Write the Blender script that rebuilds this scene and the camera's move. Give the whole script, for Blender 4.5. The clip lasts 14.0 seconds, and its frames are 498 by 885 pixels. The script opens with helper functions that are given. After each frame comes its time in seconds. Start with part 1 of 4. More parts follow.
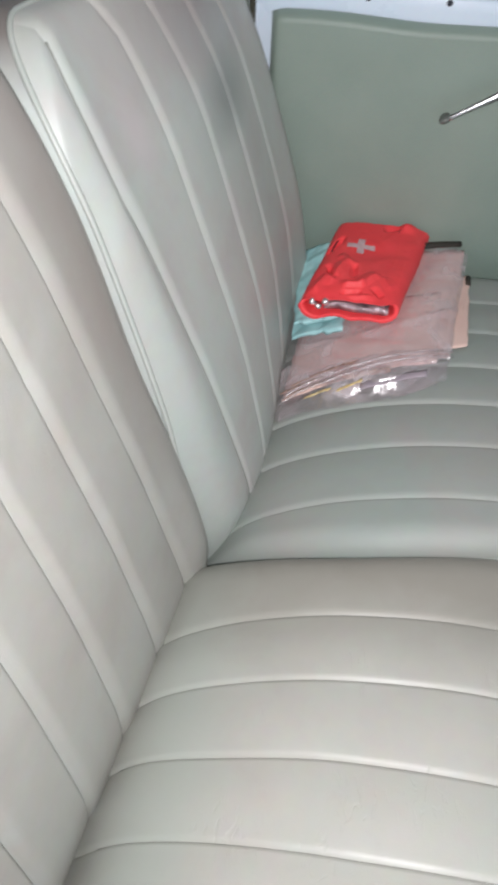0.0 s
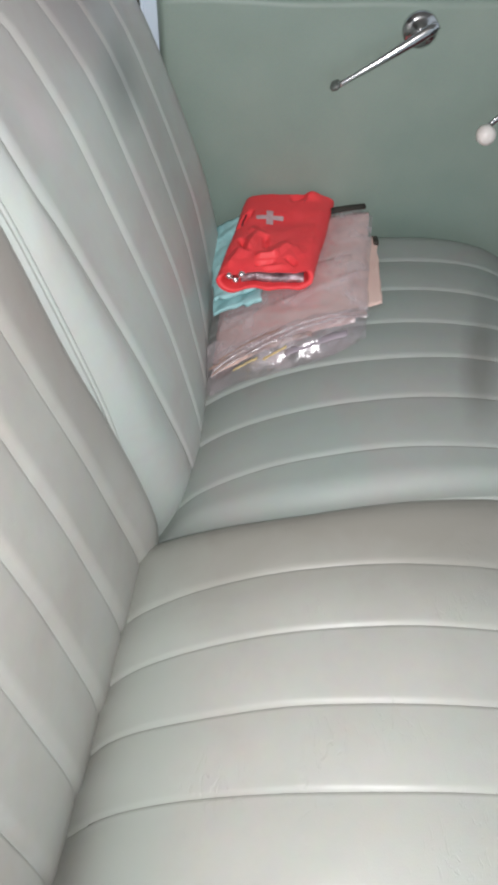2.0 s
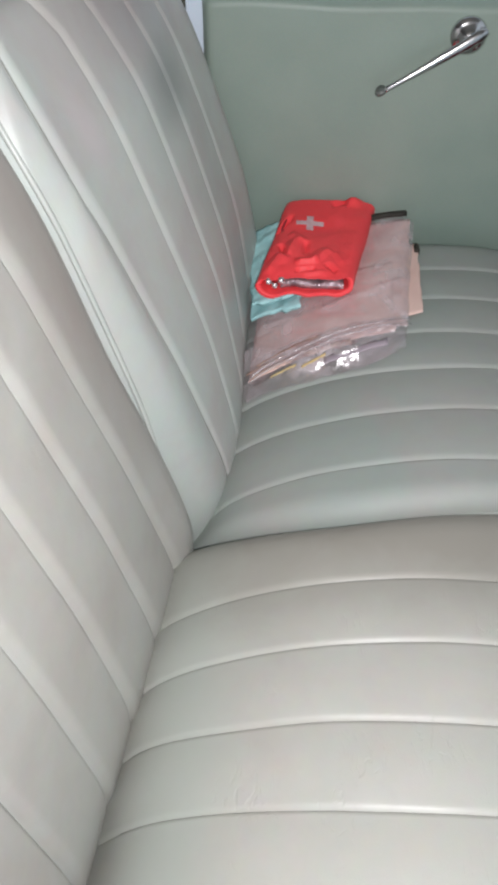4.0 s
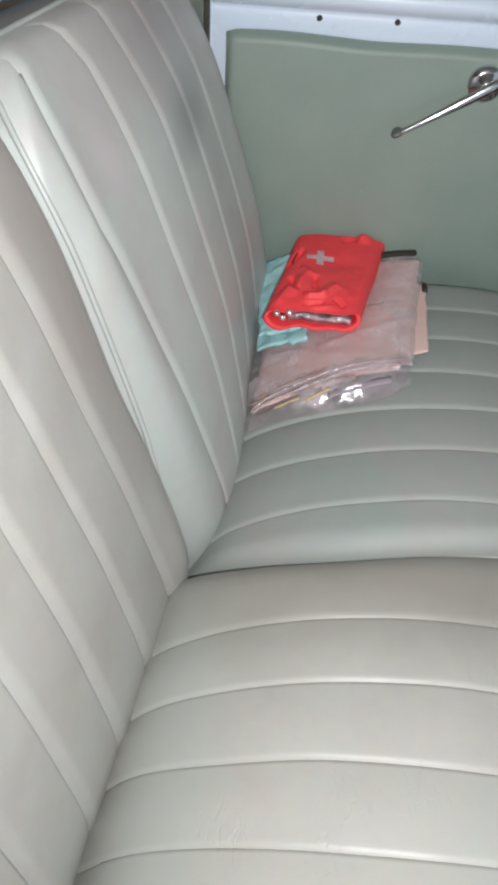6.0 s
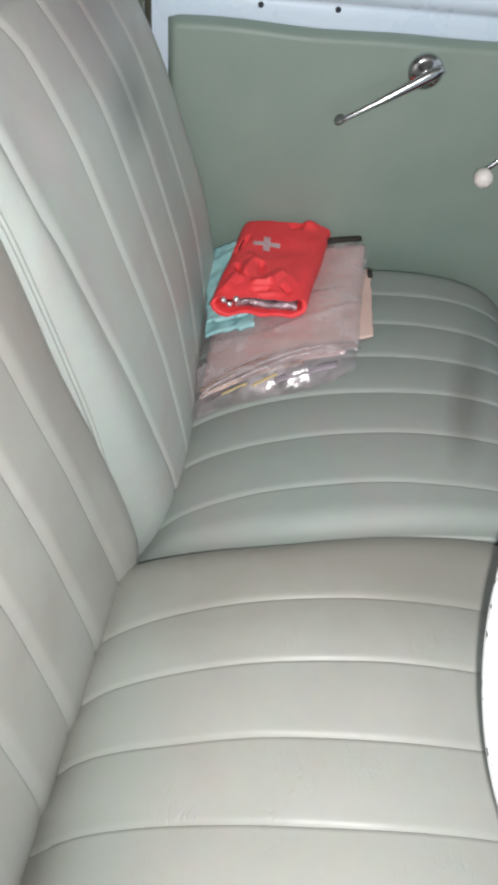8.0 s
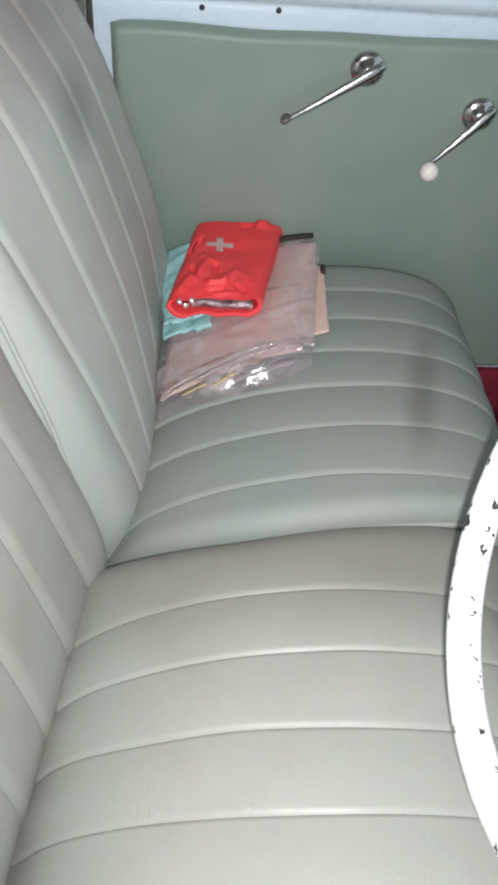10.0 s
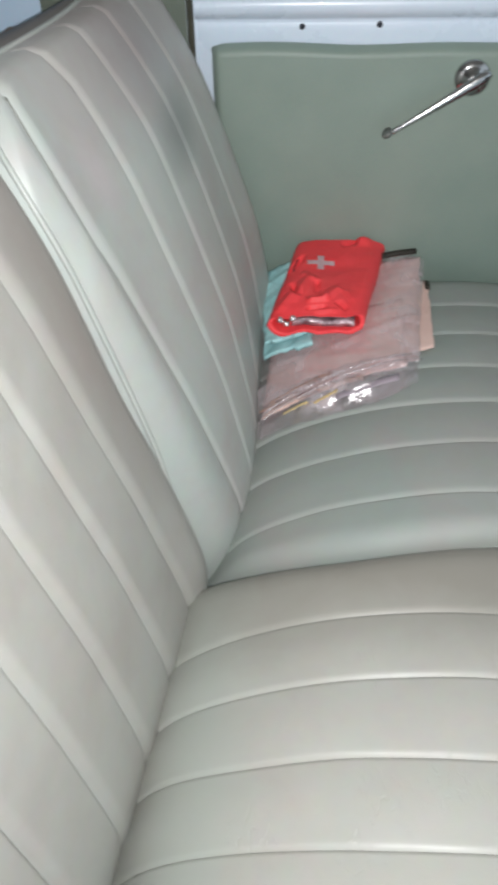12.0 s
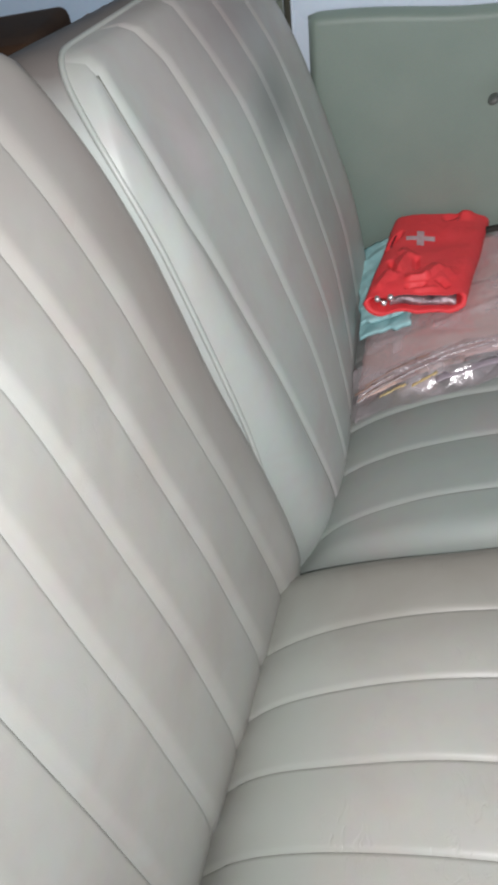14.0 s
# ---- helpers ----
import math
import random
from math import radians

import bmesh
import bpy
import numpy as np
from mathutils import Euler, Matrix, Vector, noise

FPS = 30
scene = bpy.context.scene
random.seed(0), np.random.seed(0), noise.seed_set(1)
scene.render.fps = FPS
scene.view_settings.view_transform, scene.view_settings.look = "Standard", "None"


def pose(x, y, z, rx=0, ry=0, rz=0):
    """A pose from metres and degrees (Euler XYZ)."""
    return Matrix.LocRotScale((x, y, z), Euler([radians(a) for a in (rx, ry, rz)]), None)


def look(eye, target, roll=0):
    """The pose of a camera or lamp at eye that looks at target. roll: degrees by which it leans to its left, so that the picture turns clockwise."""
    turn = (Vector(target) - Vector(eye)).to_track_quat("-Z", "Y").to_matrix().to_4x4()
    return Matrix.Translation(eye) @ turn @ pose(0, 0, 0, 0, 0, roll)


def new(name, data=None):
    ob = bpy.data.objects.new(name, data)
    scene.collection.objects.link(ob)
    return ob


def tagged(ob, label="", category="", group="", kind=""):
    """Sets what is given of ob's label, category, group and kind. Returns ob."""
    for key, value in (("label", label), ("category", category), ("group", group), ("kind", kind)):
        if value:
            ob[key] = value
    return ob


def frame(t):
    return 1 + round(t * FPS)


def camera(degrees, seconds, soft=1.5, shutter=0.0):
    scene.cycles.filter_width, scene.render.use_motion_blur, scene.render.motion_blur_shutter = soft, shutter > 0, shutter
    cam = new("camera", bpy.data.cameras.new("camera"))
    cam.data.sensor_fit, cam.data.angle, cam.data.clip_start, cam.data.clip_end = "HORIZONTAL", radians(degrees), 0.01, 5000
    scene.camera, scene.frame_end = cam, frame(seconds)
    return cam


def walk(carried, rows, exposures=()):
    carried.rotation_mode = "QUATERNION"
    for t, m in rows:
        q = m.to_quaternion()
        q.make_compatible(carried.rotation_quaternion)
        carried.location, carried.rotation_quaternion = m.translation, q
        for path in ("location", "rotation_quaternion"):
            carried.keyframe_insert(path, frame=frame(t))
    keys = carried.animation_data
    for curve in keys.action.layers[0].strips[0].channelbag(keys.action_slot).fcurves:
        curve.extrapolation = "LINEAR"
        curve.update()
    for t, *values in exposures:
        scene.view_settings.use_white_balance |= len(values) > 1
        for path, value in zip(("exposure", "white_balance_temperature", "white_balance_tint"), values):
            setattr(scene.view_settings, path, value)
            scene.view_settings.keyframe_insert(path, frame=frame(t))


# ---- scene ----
cam = camera(33.81, 14.0, soft=3.8, shutter=0.5)
# seconds, place, then yaw, pitch and lean in degrees
PATH = [
    (0, 0.2186, -0.0029, 0.7561, 11.481, -42.190, 3.159),
    (0.5, 0.2149, -0.0363, 0.7663, 8.901, -40.851, 6.438),
    (1, 0.2158, -0.0383, 0.7648, 7.792, -41.188, 6.820),
    (1.5, 0.2169, -0.0283, 0.7652, 6.873, -43.120, 6.547),
    (2, 0.2149, -0.0324, 0.7659, 5.045, -43.758, 5.665),
    (2.5, 0.2156, -0.0329, 0.7554, 6.126, -42.834, 7.238),
    (3, 0.2050, -0.0215, 0.7640, 6.770, -44.480, 6.160),
    (3.2, 0.2023, -0.0232, 0.7623, 7.178, -44.424, 6.689),
    (5.3, 0.1935, -0.0120, 0.7781, 7.435, -41.943, 3.051),
    (5.5, 0.1927, -0.0109, 0.7779, 7.354, -42.223, 2.741),
    (6, 0.1908, -0.0179, 0.7777, 6.738, -41.991, 2.443),
    (6.5, 0.1950, -0.0164, 0.7839, 6.362, -42.411, 2.177),
    (7, 0.1955, -0.0157, 0.7860, 5.513, -42.938, 1.485),
    (7.5, 0.2000, -0.0200, 0.7882, 4.380, -43.087, 1.123),
    (8, 0.2079, -0.0258, 0.7838, 3.036, -43.012, 0.877),
    (8.5, 0.2097, -0.0284, 0.7814, 1.638, -43.326, 1.347),
    (9, 0.2134, -0.0319, 0.7888, 0.813, -43.506, 1.312),
    (9.2, 0.2134, -0.0316, 0.7905, 0.133, -43.633, 0.965),
    (11.3, 0.2109, -0.0396, 0.7844, 0.474, -41.808, 2.444),
    (11.5, 0.2128, -0.0342, 0.7790, 2.153, -41.689, 3.219),
    (12, 0.2079, -0.0292, 0.7653, 8.808, -40.458, 7.664),
    (12.5, 0.2085, -0.0222, 0.7570, 13.971, -39.230, 11.137),
    (13, 0.2024, -0.0147, 0.7481, 16.125, -39.476, 12.385),
    (13.5, 0.2039, -0.0143, 0.7474, 16.947, -39.448, 13.175),
    (14, 0.2021, -0.0065, 0.7549, 17.501, -40.796, 12.968),
]
walk(cam, [(t, pose(x, y, z, 90 + p, 0, w) @ pose(0, 0, 0, 0, 0, -r)) for t, x, y, z, w, p, r in PATH],
     exposures=[(0.0, 0.14, 6490, 15), (1.0, 0.09, 6430, 11), (3.0, 0.12, 6480, 15), (6.0, 0.11, 6480, 14.5), (7.5, 0.10, 6500, 12), (9.0, 0.14, 6500, 10), (11.8, 0.10, 6460, 11),
                (12.5, 0.01, 6460, 13), (13.0, -0.04, 6460, 13.5), (14.0, -0.14, 6480, 15)])

# ---- light ----
world = bpy.data.worlds.new("garage_light")
scene.world = world
world.use_nodes = True
world.node_tree.nodes["Background"].inputs["Color"].default_value = (0.80, 0.92, 1.0, 1)
world.node_tree.nodes["Background"].inputs["Strength"].default_value = 0.60

# the phone's torch, held in the open driver's door
torch = new("torch", bpy.data.lights.new("torch", "AREA"))
torch.data.shape, torch.data.size, torch.data.energy = "DISK", 0.012, 9.65
torch.data.color = (1.0, 0.985, 0.985)
torch.matrix_world = look((0.222, -0.05, 0.767), (0.31, 1.0, 0.20))

# ---- materials ----
def nodes_of(name):
    m = bpy.data.materials.new(name)
    m.use_nodes = True
    nt = m.node_tree
    return m, nt, nt.nodes["Principled BSDF"]


def add(nt, kind, **values):
    n = nt.nodes.new(kind)
    for k, v in values.items():
        n.inputs[k.replace("_", " ")].default_value = v
    return n


def ramp(nt, src, a, b, ca, cb):
    r = nt.nodes.new("ShaderNodeValToRGB")
    r.color_ramp.elements[0].position, r.color_ramp.elements[1].position = a, b
    r.color_ramp.elements[0].color, r.color_ramp.elements[1].color = (*ca, 1), (*cb, 1)
    nt.links.new(src, r.inputs["Fac"])
    return r.outputs["Color"]


def mixed(nt, fac, a, b, how="MIX"):
    m = nt.nodes.new("ShaderNodeMix")
    m.data_type, m.blend_type = "RGBA", how
    for sock, v in ((m.inputs[0], fac), (m.inputs[6], a), (m.inputs[7], b)):
        if isinstance(v, bpy.types.NodeSocket):
            nt.links.new(v, sock)
        elif isinstance(v, (int, float)):
            sock.default_value = v
        else:
            sock.default_value = (*v, 1)
    return m.outputs[2]


def surface(name, ca, cb, rough=0.5, metal=0.0, large=4.0, grain=300.0, bump=0.15, depth=0.0004, rough_var=0.12, spec=0.5, coat=0.0):
    """Two colours mixed by slow noise, fine grain in relief and gloss that varies."""
    m, nt, b = nodes_of(name)
    co = nt.nodes.new("ShaderNodeTexCoord")
    big = add(nt, "ShaderNodeTexNoise", Scale=large, Detail=5.0, Roughness=0.6)
    nt.links.new(co.outputs["Object"], big.inputs["Vector"])
    col = ramp(nt, big.outputs["Fac"], 0.32, 0.68, ca, cb)
    fine = add(nt, "ShaderNodeTexNoise", Scale=grain, Detail=3.0, Roughness=0.65)
    nt.links.new(co.outputs["Object"], fine.inputs["Vector"])
    col = mixed(nt, 0.10, col, fine.outputs["Color"], "OVERLAY")
    nt.links.new(col, b.inputs["Base Color"])
    r = nt.nodes.new("ShaderNodeMapRange")
    r.inputs["To Min"].default_value, r.inputs["To Max"].default_value = max(0.02, rough - rough_var), min(1.0, rough + rough_var)
    nt.links.new(big.outputs["Fac"], r.inputs["Value"])
    nt.links.new(r.outputs["Result"], b.inputs["Roughness"])
    b.inputs["Metallic"].default_value = metal
    b.inputs["Specular IOR Level"].default_value = spec
    b.inputs["Coat Weight"].default_value = coat
    if bump:
        bp = add(nt, "ShaderNodeBump", Strength=bump, Distance=depth)
        nt.links.new(fine.outputs["Fac"], bp.inputs["Height"])
        nt.links.new(bp.outputs["Normal"], b.inputs["Normal"])
    return m


def vinyl_material(name, ca, cb, stain, rough=0.42, grime_and_light=(), wear=0.5, top_shade=None, crease_depth=0.12, matt=0.0, pale_seam=None):
    """Old pale leatherette: slow drift between green and beige, pinkish wear, fine grain and short creases."""
    m, nt, b = nodes_of(name)
    co = nt.nodes.new("ShaderNodeTexCoord")
    pos = co.outputs["Object"]
    drift = add(nt, "ShaderNodeTexNoise", Scale=4.2, Detail=3.0, Roughness=0.55)
    nt.links.new(pos, drift.inputs["Vector"])
    col = ramp(nt, drift.outputs["Fac"], 0.36, 0.64, ca, cb)
    worn = add(nt, "ShaderNodeTexNoise", Scale=9.0, Detail=4.0, Roughness=0.6, Distortion=0.4)
    nt.links.new(pos, worn.inputs["Vector"])
    col = mixed(nt, ramp(nt, worn.outputs["Fac"], wear, wear + 0.26, (0, 0, 0), (0.75, 0.75, 0.75)), col, stain)
    mottle = add(nt, "ShaderNodeTexNoise", Scale=55.0, Detail=4.0, Roughness=0.7)
    nt.links.new(pos, mottle.inputs["Vector"])
    col = mixed(nt, 0.07, col, mottle.outputs["Color"], "OVERLAY")
    if pale_seam:
        # paler green at the seams: unrubbed cover and some painted brightness of the lit flanks
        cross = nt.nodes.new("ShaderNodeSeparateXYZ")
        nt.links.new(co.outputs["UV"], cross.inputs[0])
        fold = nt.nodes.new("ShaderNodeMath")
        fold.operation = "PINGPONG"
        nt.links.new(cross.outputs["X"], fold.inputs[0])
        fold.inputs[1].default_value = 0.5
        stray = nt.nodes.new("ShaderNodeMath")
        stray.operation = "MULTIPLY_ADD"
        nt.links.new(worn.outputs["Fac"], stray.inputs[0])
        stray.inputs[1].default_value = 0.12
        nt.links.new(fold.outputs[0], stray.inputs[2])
        col = mixed(nt, ramp(nt, stray.outputs[0], 0.07, 0.20, (0.55, 0.55, 0.55), (0, 0, 0)), col, pale_seam)
    for where, turn, size, most, tone in grime_and_light:
        # a ragged-edged patch: rubbed-in grime, and also the painted shadow and sheen
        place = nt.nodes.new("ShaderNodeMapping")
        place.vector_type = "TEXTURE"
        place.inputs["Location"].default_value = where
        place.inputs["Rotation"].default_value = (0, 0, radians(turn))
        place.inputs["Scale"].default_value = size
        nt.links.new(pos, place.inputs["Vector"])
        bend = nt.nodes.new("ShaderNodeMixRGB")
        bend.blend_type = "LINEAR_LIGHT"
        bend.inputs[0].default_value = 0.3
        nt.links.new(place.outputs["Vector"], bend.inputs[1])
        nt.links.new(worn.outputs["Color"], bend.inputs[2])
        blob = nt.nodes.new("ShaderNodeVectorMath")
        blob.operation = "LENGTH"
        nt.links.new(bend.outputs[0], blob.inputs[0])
        col = mixed(nt, ramp(nt, blob.outputs["Value"], 0.25, 1.15, (most, most, most), (0, 0, 0)), col, tone)
    if top_shade:
        # shade of the faces that look up, painted in as a darker colour
        geo = nt.nodes.new("ShaderNodeNewGeometry")
        axes = nt.nodes.new("ShaderNodeSeparateXYZ")
        nt.links.new(geo.outputs["Normal"], axes.inputs[0])
        ragged = nt.nodes.new("ShaderNodeMath")
        ragged.operation = "MULTIPLY_ADD"
        nt.links.new(worn.outputs["Fac"], ragged.inputs[0])
        ragged.inputs[1].default_value = 0.25
        nt.links.new(axes.outputs["Z"], ragged.inputs[2])
        col = mixed(nt, ramp(nt, ragged.outputs[0], 0.62, 0.98, (0, 0, 0), (1, 1, 1)), col, top_shade)
    nt.links.new(col, b.inputs["Base Color"])
    rr = nt.nodes.new("ShaderNodeMapRange")
    rr.inputs["To Min"].default_value, rr.inputs["To Max"].default_value = rough - 0.1, rough + 0.14
    nt.links.new(worn.outputs["Fac"], rr.inputs["Value"])
    nt.links.new(rr.outputs["Result"], b.inputs["Roughness"])
    grain = add(nt, "ShaderNodeTexVoronoi", Scale=620.0)
    nt.links.new(pos, grain.inputs["Vector"])
    bp = add(nt, "ShaderNodeBump", Strength=0.16, Distance=0.0003)
    nt.links.new(grain.outputs["Distance"], bp.inputs["Height"])
    # short creases, in patches where the cover was sat on
    stretch = nt.nodes.new("ShaderNodeMapping")
    stretch.inputs["Scale"].default_value = (105, 34, 60)
    nt.links.new(pos, stretch.inputs["Vector"])
    crease = add(nt, "ShaderNodeTexNoise", Scale=1.0, Detail=3.0, Roughness=0.6, Distortion=1.6)
    nt.links.new(stretch.outputs["Vector"], crease.inputs["Vector"])
    patch = add(nt, "ShaderNodeTexNoise", Scale=11.0, Detail=2.0, Roughness=0.5)
    nt.links.new(pos, patch.inputs["Vector"])
    lines = ramp(nt, crease.outputs["Fac"], 0.56, 0.63, (0, 0, 0), (1, 1, 1))
    height = mixed(nt, ramp(nt, patch.outputs["Fac"], 0.56, 0.70, (0.06, 0.06, 0.06), (1, 1, 1)), (0, 0, 0), lines)
    bp2 = add(nt, "ShaderNodeBump", Strength=crease_depth, Distance=0.0010)
    bp2.invert = True
    nt.links.new(height, bp2.inputs["Height"])
    nt.links.new(bp.outputs["Normal"], bp2.inputs["Normal"])
    nt.links.new(bp2.outputs["Normal"], b.inputs["Normal"])
    b.inputs["Diffuse Roughness"].default_value = matt
    return m


def clear_plastic(name, gloss, tint):
    """Thin creased film: mostly see-through, with a gloss of its own."""
    m, nt, b = nodes_of(name)
    out = nt.nodes["Material Output"]
    nt.nodes.remove(b)
    clear = nt.nodes.new("ShaderNodeBsdfTransparent")
    clear.inputs["Color"].default_value = (*tint, 1)
    shine = nt.nodes.new("ShaderNodeBsdfGlossy")
    shine.inputs["Roughness"].default_value = 0.22
    # clouding of the film; its pale colour also stands in for broad sheen
    milk = nt.nodes.new("ShaderNodeBsdfDiffuse")
    milk.inputs["Color"].default_value = (0.90, 0.79, 0.82, 1)
    co = nt.nodes.new("ShaderNodeTexCoord")
    wr = add(nt, "ShaderNodeTexNoise", Scale=52.0, Detail=3.0, Roughness=0.55, Distortion=1.4)
    nt.links.new(co.outputs["Object"], wr.inputs["Vector"])
    bp = add(nt, "ShaderNodeBump", Strength=0.6, Distance=0.004)
    nt.links.new(wr.outputs["Fac"], bp.inputs["Height"])
    nt.links.new(bp.outputs["Normal"], shine.inputs["Normal"])
    a = nt.nodes.new("ShaderNodeMixShader")
    haze = add(nt, "ShaderNodeTexNoise", Scale=18.0, Detail=3.0, Roughness=0.55, Distortion=0.5)
    nt.links.new(co.outputs["Object"], haze.inputs["Vector"])
    cloudy = nt.nodes.new("ShaderNodeMapRange")
    cloudy.inputs["From Min"].default_value, cloudy.inputs["From Max"].default_value = 0.42, 0.66
    cloudy.inputs["To Min"].default_value, cloudy.inputs["To Max"].default_value = 0.08, 0.42
    nt.links.new(haze.outputs["Fac"], cloudy.inputs["Value"])
    nt.links.new(cloudy.outputs["Result"], a.inputs[0])
    nt.links.new(clear.outputs[0], a.inputs[1])
    nt.links.new(milk.outputs[0], a.inputs[2])
    c = nt.nodes.new("ShaderNodeMixShader")
    c.inputs[0].default_value = gloss
    nt.links.new(a.outputs[0], c.inputs[1])
    nt.links.new(shine.outputs[0], c.inputs[2])
    nt.links.new(c.outputs[0], out.inputs["Surface"])
    return m


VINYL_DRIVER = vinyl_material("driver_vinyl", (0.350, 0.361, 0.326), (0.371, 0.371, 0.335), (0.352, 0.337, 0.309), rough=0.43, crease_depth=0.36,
                              grime_and_light=[((0.30, 0.575, 0.06), 0, (0.60, 0.17, 0.2), 0.95, (0.240, 0.231, 0.200)), ((0.05, 0.30, 0.03), 0, (0.075, 0.45, 0.15), 0.55, (0.335, 0.378, 0.338))])
VINYL_DRIVER_BACK = vinyl_material("driver_back_vinyl", (0.352, 0.363, 0.334), (0.367, 0.369, 0.336), (0.330, 0.317, 0.288), wear=0.42, rough=0.37, pale_seam=(0.412, 0.446, 0.422),
                                   grime_and_light=[((-0.05, 0.610, 0.40), 0, (0.25, 0.095, 0.38), 0.75, (0.268, 0.238, 0.214)), ((-0.12, 0.42, 0.575), 0, (0.3, 0.36, 0.10), 0.6, (0.285, 0.260, 0.236))], matt=0.08)
# the dark streak is the steering wheel's shadow, painted into the cushion's colour
VINYL_PASSENGER = vinyl_material("passenger_vinyl", (0.264, 0.304, 0.279), (0.288, 0.308, 0.283), (0.301, 0.283, 0.268), rough=0.60, grime_and_light=[((0.398, 0.830, 0.08), -12, (0.030, 0.20, 0.12), 0.62, (0.150, 0.150, 0.132))])
VINYL_PASSENGER_BACK = vinyl_material("passenger_back_vinyl", (0.378, 0.424, 0.395), (0.402, 0.426, 0.395), (0.384, 0.356, 0.342), wear=0.44, rough=0.45, matt=0.15, pale_seam=(0.430, 0.468, 0.438),
                                      grime_and_light=[((-0.02, 0.95, 0.545), 0, (0.4, 0.32, 0.125), 0.80, (0.298, 0.258, 0.246)), ((-0.04, 0.95, 0.41), 0, (0.15, 0.10, 0.055), 0.65, (0.200, 0.215, 0.208)),
                                             # the pale pinkish patch is a sheen put into the colour
                                             ((-0.078, 0.728, 0.45), 0, (0.12, 0.030, 0.05), 0.60, (0.44, 0.41, 0.405))])
VINYL_SIDE = vinyl_material("pale_green_vinyl", (0.38, 0.44, 0.415), (0.40, 0.44, 0.415), (0.36, 0.38, 0.36), rough=0.38)
VINYL_BOXING = vinyl_material("seat_boxing_vinyl", (0.37, 0.42, 0.395), (0.39, 0.42, 0.395), (0.36, 0.37, 0.35), rough=0.6, top_shade=(0.185, 0.170, 0.158))
SEAM_THREAD = surface("sunken_seam", (0.19, 0.20, 0.178), (0.26, 0.27, 0.245), rough=0.8, large=30, grain=500, bump=0.2)
SEAM_DIRT_SHADE = surface("grimy_seam_shade", (0.17, 0.175, 0.155), (0.24, 0.24, 0.215), rough=0.8, large=30, grain=500, bump=0.2)
PIPING = surface("piping_vinyl", (0.36, 0.40, 0.37), (0.42, 0.44, 0.41), rough=0.4, large=12, grain=500, bump=0.1)
BACK_CLOTH = surface("seat_back_vinyl", (0.17, 0.155, 0.145), (0.21, 0.195, 0.18), rough=0.6, large=6, grain=500, bump=0.2)
DOOR_VINYL = surface("door_vinyl", (0.198, 0.267, 0.229), (0.250, 0.306, 0.260), rough=0.5, large=3.2, grain=420, bump=0.22, depth=0.0004)
PILLAR_VINYL = surface("pillar_vinyl", (0.23, 0.275, 0.225), (0.26, 0.295, 0.24), rough=0.55, large=5, grain=380, bump=0.2)
WHITE_PAINT = surface("white_body_paint", (0.58, 0.69, 0.79), (0.64, 0.73, 0.82), rough=0.28, large=7, grain=160, bump=0.04, coat=0.3)
BLUE_PAINT = surface("pale_blue_paint", (0.52, 0.70, 0.88), (0.58, 0.75, 0.91), rough=0.4, large=5, grain=120, bump=0.06)
RUBBER = surface("door_seal_rubber", (0.035, 0.037, 0.025), (0.06, 0.06, 0.04), rough=0.7, large=20, grain=400, bump=0.3)
HOLE_BLACK = surface("hole_shadow", (0.015, 0.02, 0.03), (0.03, 0.035, 0.045), rough=0.8, large=60, grain=400)
CHROME = surface("chrome", (0.50, 0.50, 0.50), (0.60, 0.60, 0.60), rough=0.17, metal=1.0, large=60, grain=160, bump=0.22, depth=0.0012, rough_var=0.09)
KNOB = surface("ivory_plastic", (0.78, 0.72, 0.68), (0.84, 0.79, 0.74), rough=0.4, large=30, grain=300, bump=0.05)
CARPET = surface("crimson_carpet", (0.20, 0.012, 0.03), (0.30, 0.02, 0.045), rough=0.95, large=25, grain=700, bump=0.9, depth=0.003)
RED_NYLON = surface("red_nylon", (0.84, 0.056, 0.064), (0.89, 0.076, 0.084), rough=0.48, large=14, grain=60, bump=0.30, depth=0.0030, spec=0.25)
WHITE_PRINT = surface("grey_white_print", (0.52, 0.32, 0.34), (0.64, 0.48, 0.50), rough=0.6, large=110, grain=600, bump=0.1)
DARK_PRINT = surface("dark_print", (0.10, 0.01, 0.015), (0.16, 0.015, 0.02), rough=0.6, large=60, grain=600, bump=0.1)
TEAL_CLOTH = surface("teal_cloth", (0.34, 0.65, 0.67), (0.47, 0.77, 0.78), rough=0.8, large=26, grain=800, bump=0.5, depth=0.001)
PAPER_PINK = surface("old_pink_paper", (0.70, 0.48, 0.46), (0.86, 0.65, 0.61), rough=0.75, large=13, grain=500, bump=0.15)
PAPER_BUFF = surface("buff_paper", (0.70, 0.49, 0.43), (0.76, 0.56, 0.49), rough=0.75, large=16, grain=500, bump=0.15)
PAPER_YELLOW = surface("yellow_card", (0.70, 0.50, 0.20), (0.80, 0.64, 0.34), rough=0.6, large=20, grain=400)
BROWN_EDGE = surface("brown_paper_edge", (0.30, 0.17, 0.13), (0.42, 0.27, 0.21), rough=0.7, large=20, grain=400)
PAPER_GREY = surface("grey_violet_paper", (0.33, 0.28, 0.32), (0.42, 0.36, 0.40), rough=0.6, large=20, grain=400)
BLACK_STRAP = surface("black_webbing", (0.018, 0.016, 0.012), (0.035, 0.03, 0.022), rough=0.6, large=60, grain=900, bump=0.5)
BROWN_LEATHER = surface("dark_brown_leather", (0.046, 0.026, 0.015), (0.090, 0.050, 0.028), rough=0.75, spec=0.15, large=8, grain=300, bump=0.3)
